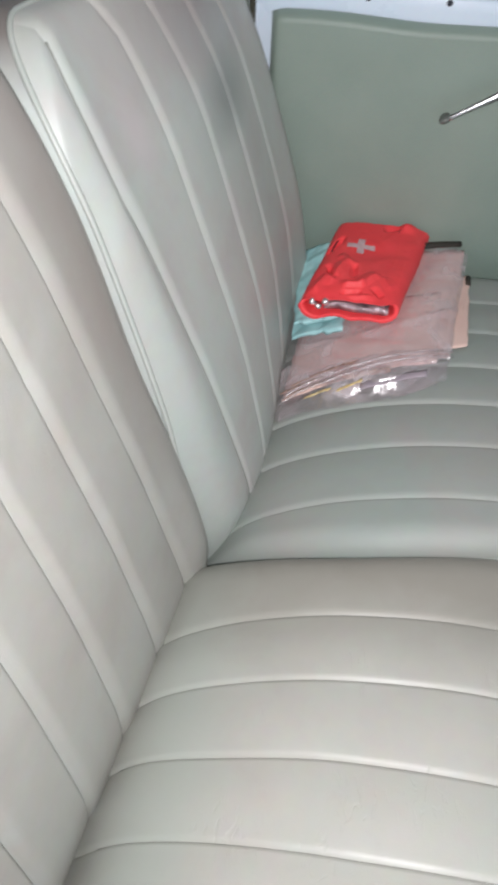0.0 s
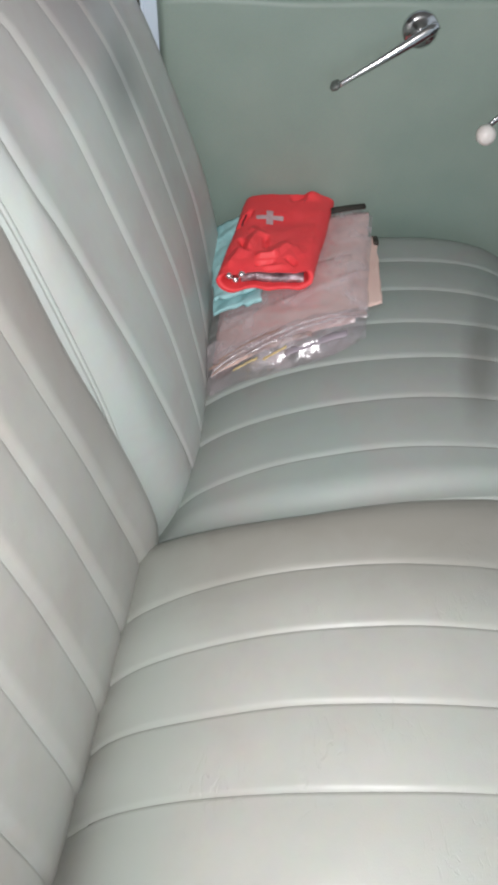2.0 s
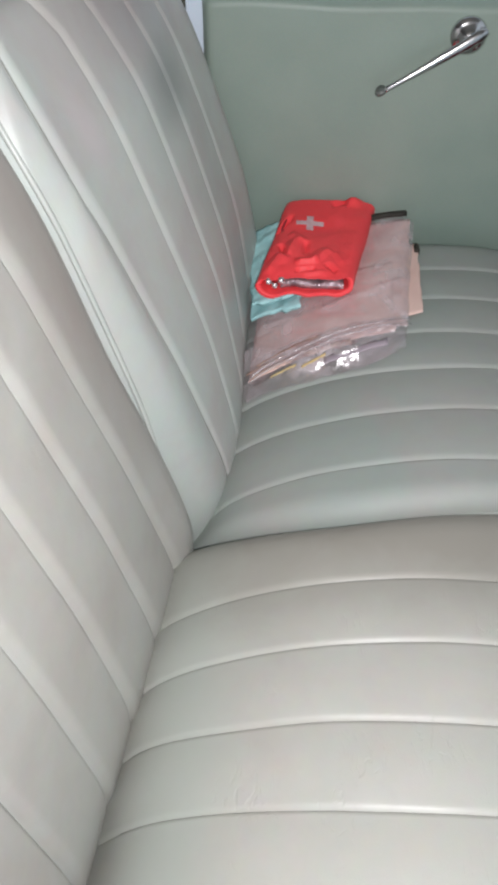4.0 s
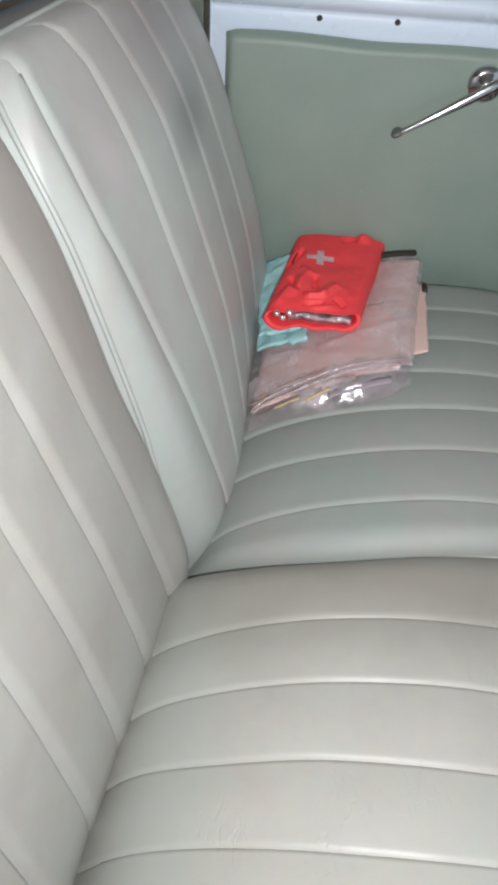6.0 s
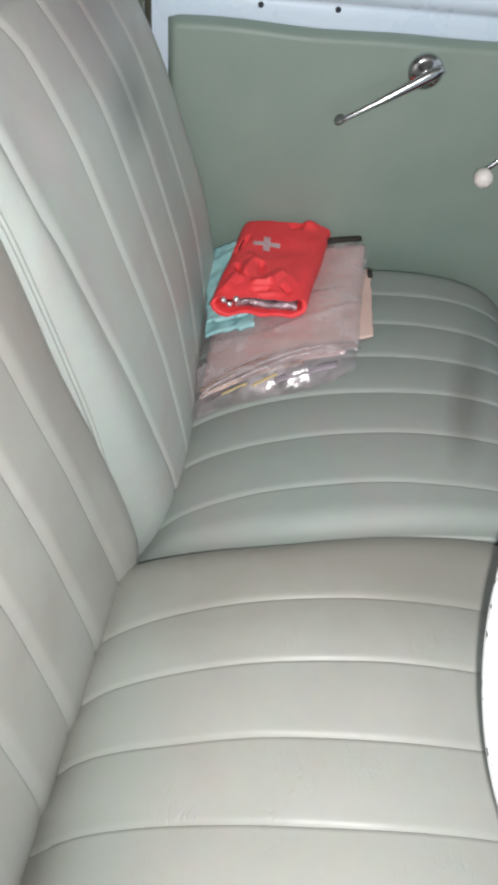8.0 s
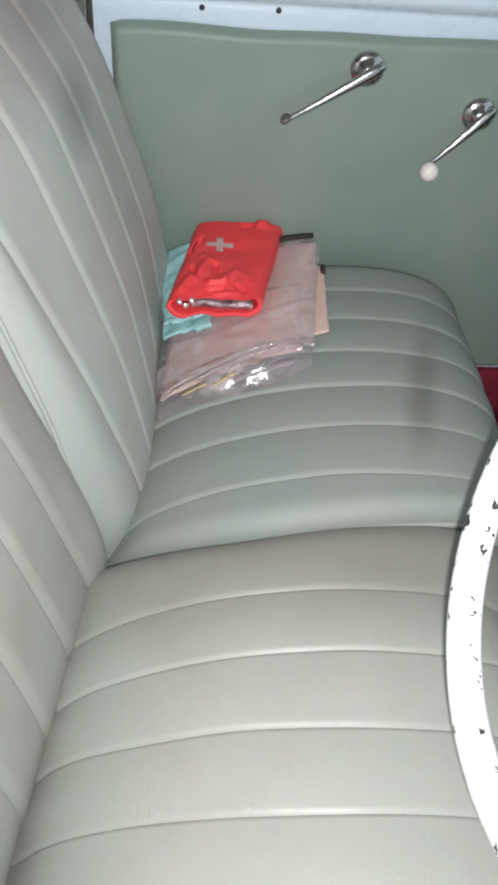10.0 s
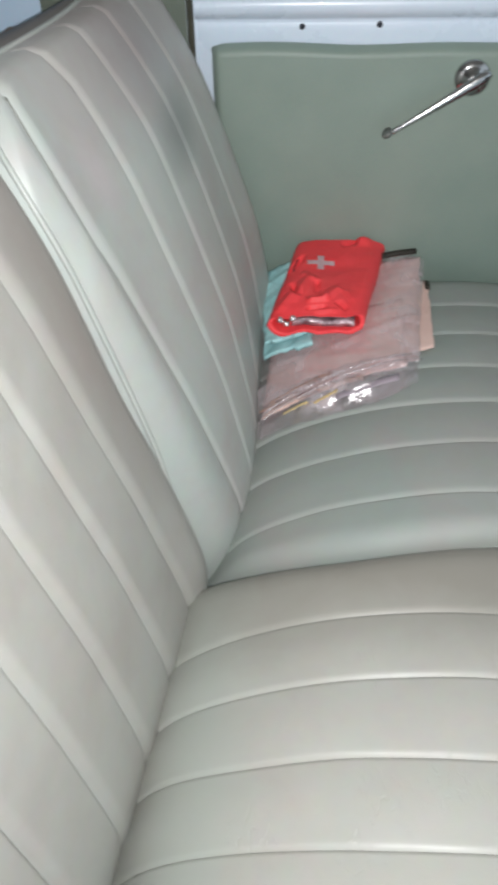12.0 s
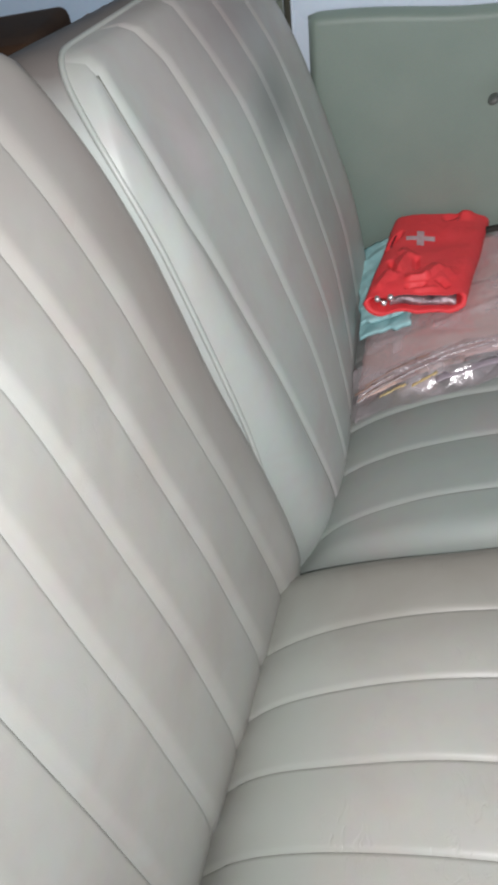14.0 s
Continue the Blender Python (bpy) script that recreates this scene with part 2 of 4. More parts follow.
TAN_CARD = surface("tan_cardboard", (0.24, 0.15, 0.10), (0.31, 0.20, 0.13), rough=0.8, large=18, grain=300)
HEADLINER = surface("headliner_cloth", (0.24, 0.24, 0.22), (0.28, 0.28, 0.26), rough=0.9, large=5, grain=600, bump=0.3)
DULL_METAL = surface("dull_grey_metal", (0.11, 0.125, 0.11), (0.20, 0.21, 0.20), rough=0.5, metal=0.3, large=60, grain=300)
STEEL = surface("dark_painted_steel", (0.06, 0.065, 0.06), (0.09, 0.095, 0.09), rough=0.45, large=10, grain=200)
FILM = clear_plastic("clear_polythene", 0.19, (0.99, 0.98, 0.985))
VIAL = surface("clear_glass_vial", (0.80, 0.77, 0.78), (0.92, 0.90, 0.90), rough=0.26, metal=1.0, large=120, grain=200, bump=0.1)
FOIL = surface("silver_foil", (0.22, 0.16, 0.18), (0.52, 0.43, 0.46), rough=0.24, metal=0.45, large=60, grain=120, bump=0.8, depth=0.004)


def chipped_enamel():
    m, nt, b = nodes_of("chipped_white_enamel")
    co = nt.nodes.new("ShaderNodeTexCoord")
    warp = add(nt, "ShaderNodeTexNoise", Scale=240.0, Detail=2.0, Roughness=0.6)
    nt.links.new(co.outputs["Object"], warp.inputs["Vector"])
    push = nt.nodes.new("ShaderNodeMixRGB")
    push.blend_type = "LINEAR_LIGHT"
    push.inputs[0].default_value = 0.006
    nt.links.new(co.outputs["Object"], push.inputs[1])
    nt.links.new(warp.outputs["Color"], push.inputs[2])
    cells = add(nt, "ShaderNodeTexVoronoi", Scale=125.0)
    nt.links.new(push.outputs[0], cells.inputs["Vector"])
    pick = nt.nodes.new("ShaderNodeSeparateColor")
    nt.links.new(cells.outputs["Color"], pick.inputs[0])
    size = nt.nodes.new("ShaderNodeMapRange")
    size.inputs["From Min"].default_value, size.inputs["From Max"].default_value = 0.30, 1.0
    size.inputs["To Min"].default_value, size.inputs["To Max"].default_value = 0.0, 0.50
    nt.links.new(pick.outputs[0], size.inputs["Value"])
    flat = nt.nodes.new("ShaderNodeVectorMath")
    flat.operation = "MULTIPLY"
    nt.links.new(co.outputs["Object"], flat.inputs[0])
    flat.inputs[1].default_value = (1, 1, 0)
    reach = nt.nodes.new("ShaderNodeVectorMath")
    reach.operation = "LENGTH"
    nt.links.new(flat.outputs[0], reach.inputs[0])
    off = nt.nodes.new("ShaderNodeMath")
    off.operation = "COMPARE"
    nt.links.new(reach.outputs["Value"], off.inputs[0])
    off.inputs[1].default_value, off.inputs[2].default_value = 0.2057, 0.0063
    worn = nt.nodes.new("ShaderNodeMapRange")
    worn.inputs["To Min"].default_value, worn.inputs["To Max"].default_value = 1.0, 0.10
    nt.links.new(off.outputs[0], worn.inputs["Value"])
    share = nt.nodes.new("ShaderNodeMath")
    share.operation = "MULTIPLY"
    nt.links.new(size.outputs["Result"], share.inputs[0])
    nt.links.new(worn.outputs["Result"], share.inputs[1])
    less = nt.nodes.new("ShaderNodeMath")
    less.operation = "LESS_THAN"
    nt.links.new(cells.outputs["Distance"], less.inputs[0])
    nt.links.new(share.outputs[0], less.inputs[1])
    # one larger bare patch where the far side of the rim is knocked
    gone = nt.nodes.new("ShaderNodeVectorMath")
    gone.operation = "DISTANCE"
    nt.links.new(push.outputs[0], gone.inputs[0])
    gone.inputs[1].default_value = (-0.1545, 0.150, 0.0095)
    bare = nt.nodes.new("ShaderNodeMath")
    bare.operation = "LESS_THAN"
    nt.links.new(gone.outputs["Value"], bare.inputs[0])
    bare.inputs[1].default_value = 0.0075
    both = nt.nodes.new("ShaderNodeMath")
    both.operation = "MAXIMUM"
    nt.links.new(less.outputs[0], both.inputs[0])
    nt.links.new(bare.outputs[0], both.inputs[1])
    f = both.outputs[0]
    nt.links.new(mixed(nt, f, (0.80, 0.82, 0.82), (0.035, 0.035, 0.035)), b.inputs["Base Color"])
    b.inputs["Roughness"].default_value = 0.3
    bp = add(nt, "ShaderNodeBump", Strength=0.5, Distance=0.0008)
    bp.invert = True
    nt.links.new(f, bp.inputs["Height"])
    nt.links.new(bp.outputs["Normal"], b.inputs["Normal"])
    return m


ENAMEL = chipped_enamel()


# ---- building helpers ----
def mesh_of(name, bm, mat, smooth=True):
    bmesh.ops.recalc_face_normals(bm, faces=bm.faces)
    me = bpy.data.meshes.new(name)
    bm.to_mesh(me)
    bm.free()
    me.materials.append(mat)
    for p in me.polygons:
        p.use_smooth = smooth
    return me


def part(name, bm, mat, parent=None, label="", smooth=True):
    ob = new(name, mesh_of(name, bm, mat, smooth))
    if parent is not None:
        ob.parent = parent
    if label:
        tagged(ob, label)
    return ob


def thing(name, m, label, category, group="", kind=""):
    ob = new(name)
    ob.empty_display_size = 0.05
    ob.matrix_world = m
    return tagged(ob, label, category, group, kind)


def sheet(nu, nv, f):
    """An open patch of nu x nv quads; f(u, v) gives the place."""
    bm = bmesh.new()
    uv = bm.loops.layers.uv.new("UVMap")
    vs = [[bm.verts.new(f(i / nu, j / nv)) for j in range(nv + 1)] for i in range(nu + 1)]
    for i in range(nu):
        for j in range(nv):
            face = bm.faces.new((vs[i][j], vs[i + 1][j], vs[i + 1][j + 1], vs[i][j + 1]))
            for loop, (k, m) in zip(face.loops, ((i, j), (i + 1, j), (i + 1, j + 1), (i, j + 1))):
                loop[uv].uv = (k / nu, m / nv)
    return bm


def slab(nu, nv, f, thick):
    """A patch f(u, v) with a second face thick below it and closed edges."""
    bm = bmesh.new()
    layers = []
    for drop in (0.0, abs(thick)):
        layers.append([[bm.verts.new(Vector(f(i / nu, j / nv)) - Vector((0, 0, drop))) for j in range(nv + 1)] for i in range(nu + 1)])
    for g in layers:
        for i in range(nu):
            for j in range(nv):
                bm.faces.new((g[i][j], g[i + 1][j], g[i + 1][j + 1], g[i][j + 1]))
    ring = [(i, 0) for i in range(nu)] + [(nu, j) for j in range(nv)] + [(i, nv) for i in range(nu, 0, -1)] + [(0, j) for j in range(nv, 0, -1)]
    for (i, j), (k, m) in zip(ring, ring[1:] + ring[:1]):
        bm.faces.new((layers[0][i][j], layers[0][k][m], layers[1][k][m], layers[1][i][j]))
    return bm


def tube(pts, r, n=10, closed=False, bm=None, squash=1.0):
    """A round bar along points; r is a number or a function of 0..1."""
    bm = bm or bmesh.new()
    pts = [Vector(p) for p in pts]
    rings = []
    up = Vector((0.123, 0.21, 0.97)).normalized()
    k = len(pts)
    for i, p in enumerate(pts):
        a = pts[(i - 1) % k] if closed or i else p
        b = pts[(i + 1) % k] if closed or i < k - 1 else p
        d = (b - a).normalized()
        side = d.cross(up).normalized()
        over = side.cross(d).normalized()
        rr = r(i / max(1, k - 1)) if callable(r) else r
        rings.append([bm.verts.new(p + rr * (math.cos(q) * side + squash * math.sin(q) * over)) for q in (2 * math.pi * j / n for j in range(n))])
    for i in range(k if closed else k - 1):
        a, b = rings[i], rings[(i + 1) % k]
        for j in range(n):
            bm.faces.new((a[j], a[(j + 1) % n], b[(j + 1) % n], b[j]))
    if not closed:
        bm.faces.new(rings[0])
        bm.faces.new(rings[-1])
    return bm


def turned(profile, n=32, bm=None, m=None):
    """A body of revolution about z from (radius, height) pairs."""
    bm = bm or bmesh.new()
    rings = []
    for r, h in profile:
        if r < 1e-5:
            rings.append([bm.verts.new((0, 0, h))])
        else:
            rings.append([bm.verts.new((r * math.cos(2 * math.pi * j / n), r * math.sin(2 * math.pi * j / n), h)) for j in range(n)])
    for a, b in zip(rings, rings[1:]):
        for j in range(n):
            va, vb, wa, wb = a[j % len(a)], a[(j + 1) % len(a)], b[j % len(b)], b[(j + 1) % len(b)]
            face = [v for q, v in enumerate((va, vb, wb, wa)) if v not in (va, vb, wb, wa)[:q]]
            if len(face) > 2:
                bm.faces.new(face)
    if m:
        bm.transform(m)
    return bm


def block(x0, x1, y0, y1, z0, z1, bevel=0.0, seg=2, bm=None):
    one = bmesh.new()
    bmesh.ops.create_cube(one, size=1)
    bmesh.ops.transform(one, matrix=Matrix.Translation(((x0 + x1) / 2, (y0 + y1) / 2, (z0 + z1) / 2)) @ Matrix.Diagonal((x1 - x0, y1 - y0, z1 - z0, 1)), verts=one.verts)
    if bevel:
        bmesh.ops.bevel(one, geom=one.edges[:], offset=bevel, segments=seg, profile=0.5, affect="EDGES")
    if bm is None:
        return one
    me = bpy.data.meshes.new("tmp")
    one.to_mesh(me)
    one.free()
    bm.from_mesh(me)
    bpy.data.meshes.remove(me)
    return bm


def smooth_line(pts, count):
    """Points of a 2D line resampled evenly and rounded."""
    p = np.array(pts, float)
    d = np.r_[0, np.cumsum(np.linalg.norm(np.diff(p, axis=0), axis=1))]
    s = np.linspace(0, d[-1], 400)
    q = np.stack([np.interp(s, d, p[:, k]) for k in range(2)], 1)
    for _ in range(3):
        w = np.pad(q, ((12, 12), (0, 0)), mode="edge")
        # mirror the ends so that they stay in place
        w[:12], w[-12:] = 2 * q[0] - q[12:0:-1], 2 * q[-1] - q[-2:-14:-1]
        c = np.cumsum(np.vstack([[0, 0], w]), axis=0)
        q = (c[25:] - c[:-25]) / 25
    s2 = np.linspace(0, 399, count)
    return np.stack([np.interp(s2, np.arange(400), q[:, k]) for k in range(2)], 1)


def wob(x, y, z, f=1.0):
    return noise.noise(Vector((x * f, y * f, z * f)))


# ---- the two front seats ----
# side view of the cushion: x towards the dashboard, z up, from the crease to the front skirt
CUSHION_SIDE = [(-0.05, -0.080), (-0.020, -0.046), (0.004, -0.010), (0.026, 0.010), (0.065, 0.031), (0.12, 0.053), (0.18, 0.068), (0.24, 0.076), (0.30, 0.079), (0.36, 0.075),
                (0.42, 0.065), (0.475, 0.042), (0.506, 0.012), (0.520, -0.034), (0.524, -0.09), (0.522, -0.17)]
# side view of the backrest's front, from below the cushion to the top roll
BACK_SIDE = [(-0.016, -0.07), (0.004, -0.035), (0.012, 0.002), (0.010, 0.045), (0.004, 0.1), (-0.006, 0.19), (-0.019, 0.26), (-0.030, 0.32), (-0.050, 0.43), (-0.073, 0.505),
             (-0.097, 0.563), (-0.118, 0.600), (-0.135, 0.615)]
PUFF = 0.0076
# places across a channel, close together at its two seams
ACROSS = [0, 0.012, 0.03, 0.055, 0.085, 0.12, 0.16, 0.2, 0.25, 0.3, 0.36, 0.44, 0.55, 0.66, 0.77, 0.86, 0.91, 0.945, 0.968, 0.985, 1.0]


def puff(u, lead=0.10, ease=0.30, keep=0.5, fall=0.09):
    """Height across a channel: an even slope up from the first seam, a rounded shoulder, a pad that sinks a little and a short drop into the next seam."""
    top = (lead + ease) / 2
    rise = u / top if u < lead else 1 - (ease - lead) / (2 * top) * max(0.0, (ease - u) / (ease - lead)) ** 2
    sink = 1 - (1 - keep) * max(0.0, (u - ease) / (1 - ease)) ** 1.3
    return rise * sink * (1 - max(0.0, 1 - (1 - u) / fall) ** 2)


def across(u):
    return ACROSS[round(u * (len(ACROSS) - 1))]


def normals2(q):
    t = np.gradient(q, axis=0)
    t /= np.linalg.norm(t, axis=1)[:, None] + 1e-9
    return np.stack([-t[:, 1], t[:, 0]], 1)


def car_seat(label, vinyl, vinyl_back, vinyl_side, seams_c, ends_c, seams_b, ends_b, shift, lift, bow, slope, top_lift, corner, roll, near_roll, stray, seed, dents=()):
    seat = thing("car_seat", pose(shift, 0, lift), label, "car seat", "front seats")
    rnd = random.Random(seed)
    # --- cushion
    q = smooth_line(CUSHION_SIDE, 61)
    nn = normals2(q)
    y0, y1 = ends_c

    def edge_drop(y):
        d = min(y - y0, y1 - y)
        r = 0.034
        return r - math.sqrt(max(0.0, r * r - max(0.0, r - d) ** 2)) if d < r else 0.0

    def drift(line, x):
        """How far a seam strays sideways; the edge at the gap curls away near the backrest."""
        if line in (y0, y1):
            curl = 0.028 * max(0.0, 1 - (x + 0.02) / 0.24) ** 2
            curl += 0.020 * min(1.0, max(0.0, (x - 0.18) / 0.25)) ** 1.5
            return curl if line == (y1 if y0 < 0.3 else y0) else 0.0
        bent = 0.0
        if y0 < 0.3:
            bent = max(0.0, 1 - x / 0.24) ** 1.5 * np.interp(line, (0.26, 0.34, 0.42, 0.50), (0.011, 0.004, -0.008, -0.010))
            bent += min(1.0, max(0.0, (x - 0.2) / 0.25)) * np.interp(line, (0.34, 0.42, 0.50), (-0.006, -0.003, 0.0)) + np.interp(line, (0.42, 0.50), (0.0, -0.007))
        return 0.0022 * wob(x, line * 7, 0, 9.0) + float(bent)

    bm = bmesh.new()
    inner = q - nn * 0.010
    ring = [(x, z) for x, z in inner] + [(0.50, -0.20), (-0.03, -0.20)]
    for y in ((y0 + 0.002, y1 - 0.012) if y0 < 0.3 else (y0 + 0.03, y1 - 0.002)):
        bm.faces.new([bm.verts.new((x, y, z - 0.026)) for x, z in ring])
    va, vb = bm.verts[:len(ring)], bm.verts[len(ring):]
    for i in range(len(ring)):
        j = (i + 1) % len(ring)
        bm.faces.new((va[i], va[j], vb[j], vb[i]))
    cushion = part("cushion", bm, vinyl_side, seat, "", smooth=False)
    lines = [y0, *seams_c, y1]
    for a, b in zip(lines, lines[1:]):
        amp = PUFF * (0.36 if y0 < 0.3 else 0.55) * rnd.uniform(0.85, 1.15) * min(1.0, (b - a) / 0.08)
        ph = rnd.uniform(0, 50)

        def at(u, v, a=a, b=b, amp=amp, ph=ph):
            u = across(u)
            k = v * 60
            i = min(59, int(k))
            f = k - i
            p, n = q[i] * (1 - f) + q[i + 1] * f, nn[i] * (1 - f) + nn[i + 1] * f
            y = a + (b - a) * u
            y += (1 - u) * drift(a, p[0]) + u * drift(b, p[0])
            h = (amp * puff(u, 0.025, 0.08, 0.75, 0.035) + (0.0 if a == y0 > 0.3 else 0.0026) * math.sin(math.pi * u)) * (0.75 + 0.25 * math.sin(math.pi * min(1, v * 1.6))) + 0.0012 * wob(p[0], y, ph, 14.0) * puff(u) - edge_drop(a + (b - a) * u)
            if b == y1 and y0 < 0.3:
                h += 0.010 * u * min(1.0, max(0.0, (p[0] - 0.22) / 0.2)) + 0.012 * u * max(0.0, (p[0] - 0.40) / 0.09) ** 2
            return (p[0] + n[0] * h, y, p[1] + n[1] * h)

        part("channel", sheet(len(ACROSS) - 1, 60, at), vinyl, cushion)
        if a != y0:
            part("seam", tube([at(0, v) for v in np.linspace(0.10, 0.97, 48)], 0.0007 if y0 < 0.3 else 0.0011, 5), SEAM_DIRT_SHADE, cushion)
    for y in (y0, y1):
        pts = [(q[i][0] - nn[i][0] * 0.026, y + drift(y, q[i][0]), q[i][1] - nn[i][1] * 0.026) for i in range(3, 60, 2)]
        part("piping", tube(pts, 0.0030, 8), PIPING, cushion)
    # --- backrest
    q2 = smooth_line(BACK_SIDE, 61)
    n2 = -normals2(q2)
    z0, z1 = ends_b
    length = np.linalg.norm(np.diff(q2, axis=0), axis=1).sum()

    def top_drop(y):
        d = min(y - z0, z1 - y)
        ry, rz = corner if (y - z0 < z1 - y) == (z0 > 0.3) else (0.045, 0.05) if z0 < 0.3 else (0.16, 0.05)
        c = rz * (1 - math.sqrt(max(0.0, 1 - (1 - d / ry) ** 2))) if d < ry else 0.0
        return c + slope * (y - z0)

    def back_at(y, v, h=0.0):
        v = v * (1 - (top_drop(y) - top_lift) / length)
        k = min(59.999, max(0.0, v * 60))
        i = int(k)
        f = k - i
        p, n = q2[i] * (1 - f) + q2[i + 1] * f, n2[i] * (1 - f) + n2[i + 1] * f
        return Vector((p[0] + n[0] * h + bow(y, p[1]), y, p[1] + n[1] * h))

    def recess(y, v):
        depth = 0.0
        for d, r, power in ((y - z0, 0.017 + near_roll, 2.3), (z1 - y, 0.017 + roll * v, 2.0), ((1 - v) * length * 1.3, 0.020, 2.0)):
            if d < r:
                depth = max(depth, 0.017 * max(0.0, 1 - d / r) ** power)
        return depth

    # outline of the front panel, then boxing and back behind it
    edge = [(z0, v) for v in np.linspace(0.04, 1, 30)] + [(y, 1.0) for y in (z0 + (z1 - z0) * (1 - math.cos(math.pi * f)) / 2 for f in np.linspace(0, 1, 60)[1:-1])] + [(z1, v) for v in np.linspace(1, 0.04, 30)]
    rim = [back_at(y, v, -0.0155) for y, v in edge]
    mid = Vector(((rim[0] + rim[-1]) / 2).to_tuple()) + Vector((0, 0, 0.3))
    bm = bmesh.new()
    rings = []

    def thin(y):
        return 1.0 if z0 < 0.3 else 1 - 0.7 * min(1.0, (y - z0) / 0.40)

    for back, grow in ((0.0, -0.003), (0.006, 0.001), (0.03, 0.003), (0.07, 0.0), (0.100, -0.02)):
        row = []
        for p in rim:
            out = (p - mid) * Vector((0, 1, 1))
            out.normalize()
            row.append(bm.verts.new(p + out * grow + Vector((-back * thin(p.y), 0, -back * 0.02))))
        rings.append(row)
    for a, b in zip(rings, rings[1:]):
        for i in range(len(rim) - 1):
            bm.faces.new((a[i], a[i + 1], b[i + 1], b[i]))
        bm.faces.new((a[-1], a[0], b[0], b[-1]))
    bm.faces.new(rings[-1])
    backrest = part("backrest", bm, VINYL_BOXING, seat)
    if z0 < 0.3:
        # dark colour here stands for the shadow line between the two backrests
        part("piping", tube([p + Vector((0.009, 0.0042 if p.y > 0.3 else -0.0015, 0.001)) for p in rim], 0.0026, 8), SEAM_DIRT_SHADE, backrest, "dark piping painted as the shadow line at the gap")
    else:
        part("piping", tube(rim, 0.0029, 8), PIPING, backrest)
    lines = [z0, *seams_b, z1]
    for a, b in zip(lines, lines[1:]):
        amp = (0.0063 if z0 < 0.3 else 0.0064) * rnd.uniform(0.92, 1.08) * min(1.0, (b - a) / 0.06)
        ph = rnd.uniform(0, 50)

        def at2(u, v, a=a, b=b, amp=amp, ph=ph):
            u = across(u)
            ya, yb = [line + (stray(line, back_at(line, v).z) if line not in (z0, z1) else 0.0) for line in (a, b)]
            y = ya + (yb - ya) * u + 0.0012 * wob(v, a * 5 + u, 3, 6.0) * (4 * u * (1 - u))
            first = a == z0 > 0.3
            lift_off = 0.0062 * min(1.0, (y - z0) / 0.03, (z1 - y) / 0.03) * min(1.0, (1 - v) * 32)
            if first:
                pad = 1.3 * math.sin(math.pi * u) ** 0.7 * min(1.0, (1 - v) * 5)
            else:
                pad = puff(u, *((0.07, 0.18, 0.68, 0.05) if z0 < 0.3 else (0.04, 0.11, 0.84, 0.04))) * min(1.0, (1 - v) * 32)
            h = lift_off + amp * (1 if z0 < 0.3 else 0.5 + 0.6 * v) * pad + 0.0010 * wob(v * 0.6, y, ph, 12.0) * puff(u) - recess(y, v)
            for dy, dv, dl, dh in dents:
                h -= dh * math.exp(-((y - dy - 0.85 * (v - dv)) / 0.008) ** 2 - ((v - dv) / dl) ** 2) * puff(u)
            return back_at(min(z1, max(z0, y)), v, h)

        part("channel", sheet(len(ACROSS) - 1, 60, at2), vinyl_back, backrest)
        if a != z0:
            part("seam", tube([at2(0, v) for v in np.linspace(0.10, 0.97, 48)], 0.0008 if z0 < 0.3 else 0.0013 if a == seams_b[0] else 0.0010, 5), SEAM_THREAD, backrest)
    # dark closing panel over the back and along the top
    pts = [(p + Vector((-0.1005 * thin(p.y), 0, -0.003))) for p in rim]
    bm = bmesh.new()
    loop = [bm.verts.new(p + (mid - p) * Vector((0, 0.06, 0.06)) + Vector((-0.003, 0, 0))) for p in pts]
    bm.faces.new(loop)
    bmesh.ops.solidify(bm, geom=bm.faces[:], thickness=0.004)
    part("back_panel", bm, BACK_CLOTH, backrest, "dark grey-brown back panel", smooth=False)
    # hidden frame down to the floor
    part("seat_base", block(0.02, 0.46, y0 + 0.05, y1 - 0.05, -0.335 - lift, -0.19, 0.012), STEEL, seat)
    return seat


def bow_near(y, z):
    f = min(1.0, max(0.0, (y - 0.55) / 0.05))
    t = min(1.0, max(0.0, z / 0.3))
    t = t * t * (3 - 2 * t)
    return 0.13 * (y - 0.555) + 0.010 * f * f * (3 - 2 * f) * (1 - t) - 0.11 * max(0.0, y - 0.53) * t


def stray_near(line, z):
    """The driver's seams curve outwards towards the cushion by the gap, inwards at the far end."""
    low, high = max(0.0, (0.45 - z) / 0.45) ** 1.5, max(0.0, z / 0.36) ** 2
    return 0.036 * low * min(1.0, max(0.10, (line - 0.37) / 0.15)) + 0.010 * high * min(1.0, max(0.0, (0.34 - line) / 0.06))


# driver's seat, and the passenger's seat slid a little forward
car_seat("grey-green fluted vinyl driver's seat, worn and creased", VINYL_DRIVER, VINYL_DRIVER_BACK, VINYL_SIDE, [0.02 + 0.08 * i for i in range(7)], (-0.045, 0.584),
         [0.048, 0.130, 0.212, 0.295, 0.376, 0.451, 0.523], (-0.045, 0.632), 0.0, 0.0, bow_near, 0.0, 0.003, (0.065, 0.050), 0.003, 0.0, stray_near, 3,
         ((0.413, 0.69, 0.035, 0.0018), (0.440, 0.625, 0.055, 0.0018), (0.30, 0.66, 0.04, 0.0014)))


# bend of the passenger's backrest, fitted to the camera's view: rows in powers across the seat, columns in powers of
# the height
BACK_BEND = [[-0.0381, 0.0598, -0.0971], [0.3341, -1.7172, 1.4147], [-0.8546, 6.6291, -5.7202], [0.8357, -8.2683, 6.711], [-0.2543, 3.3753, -2.5425]]


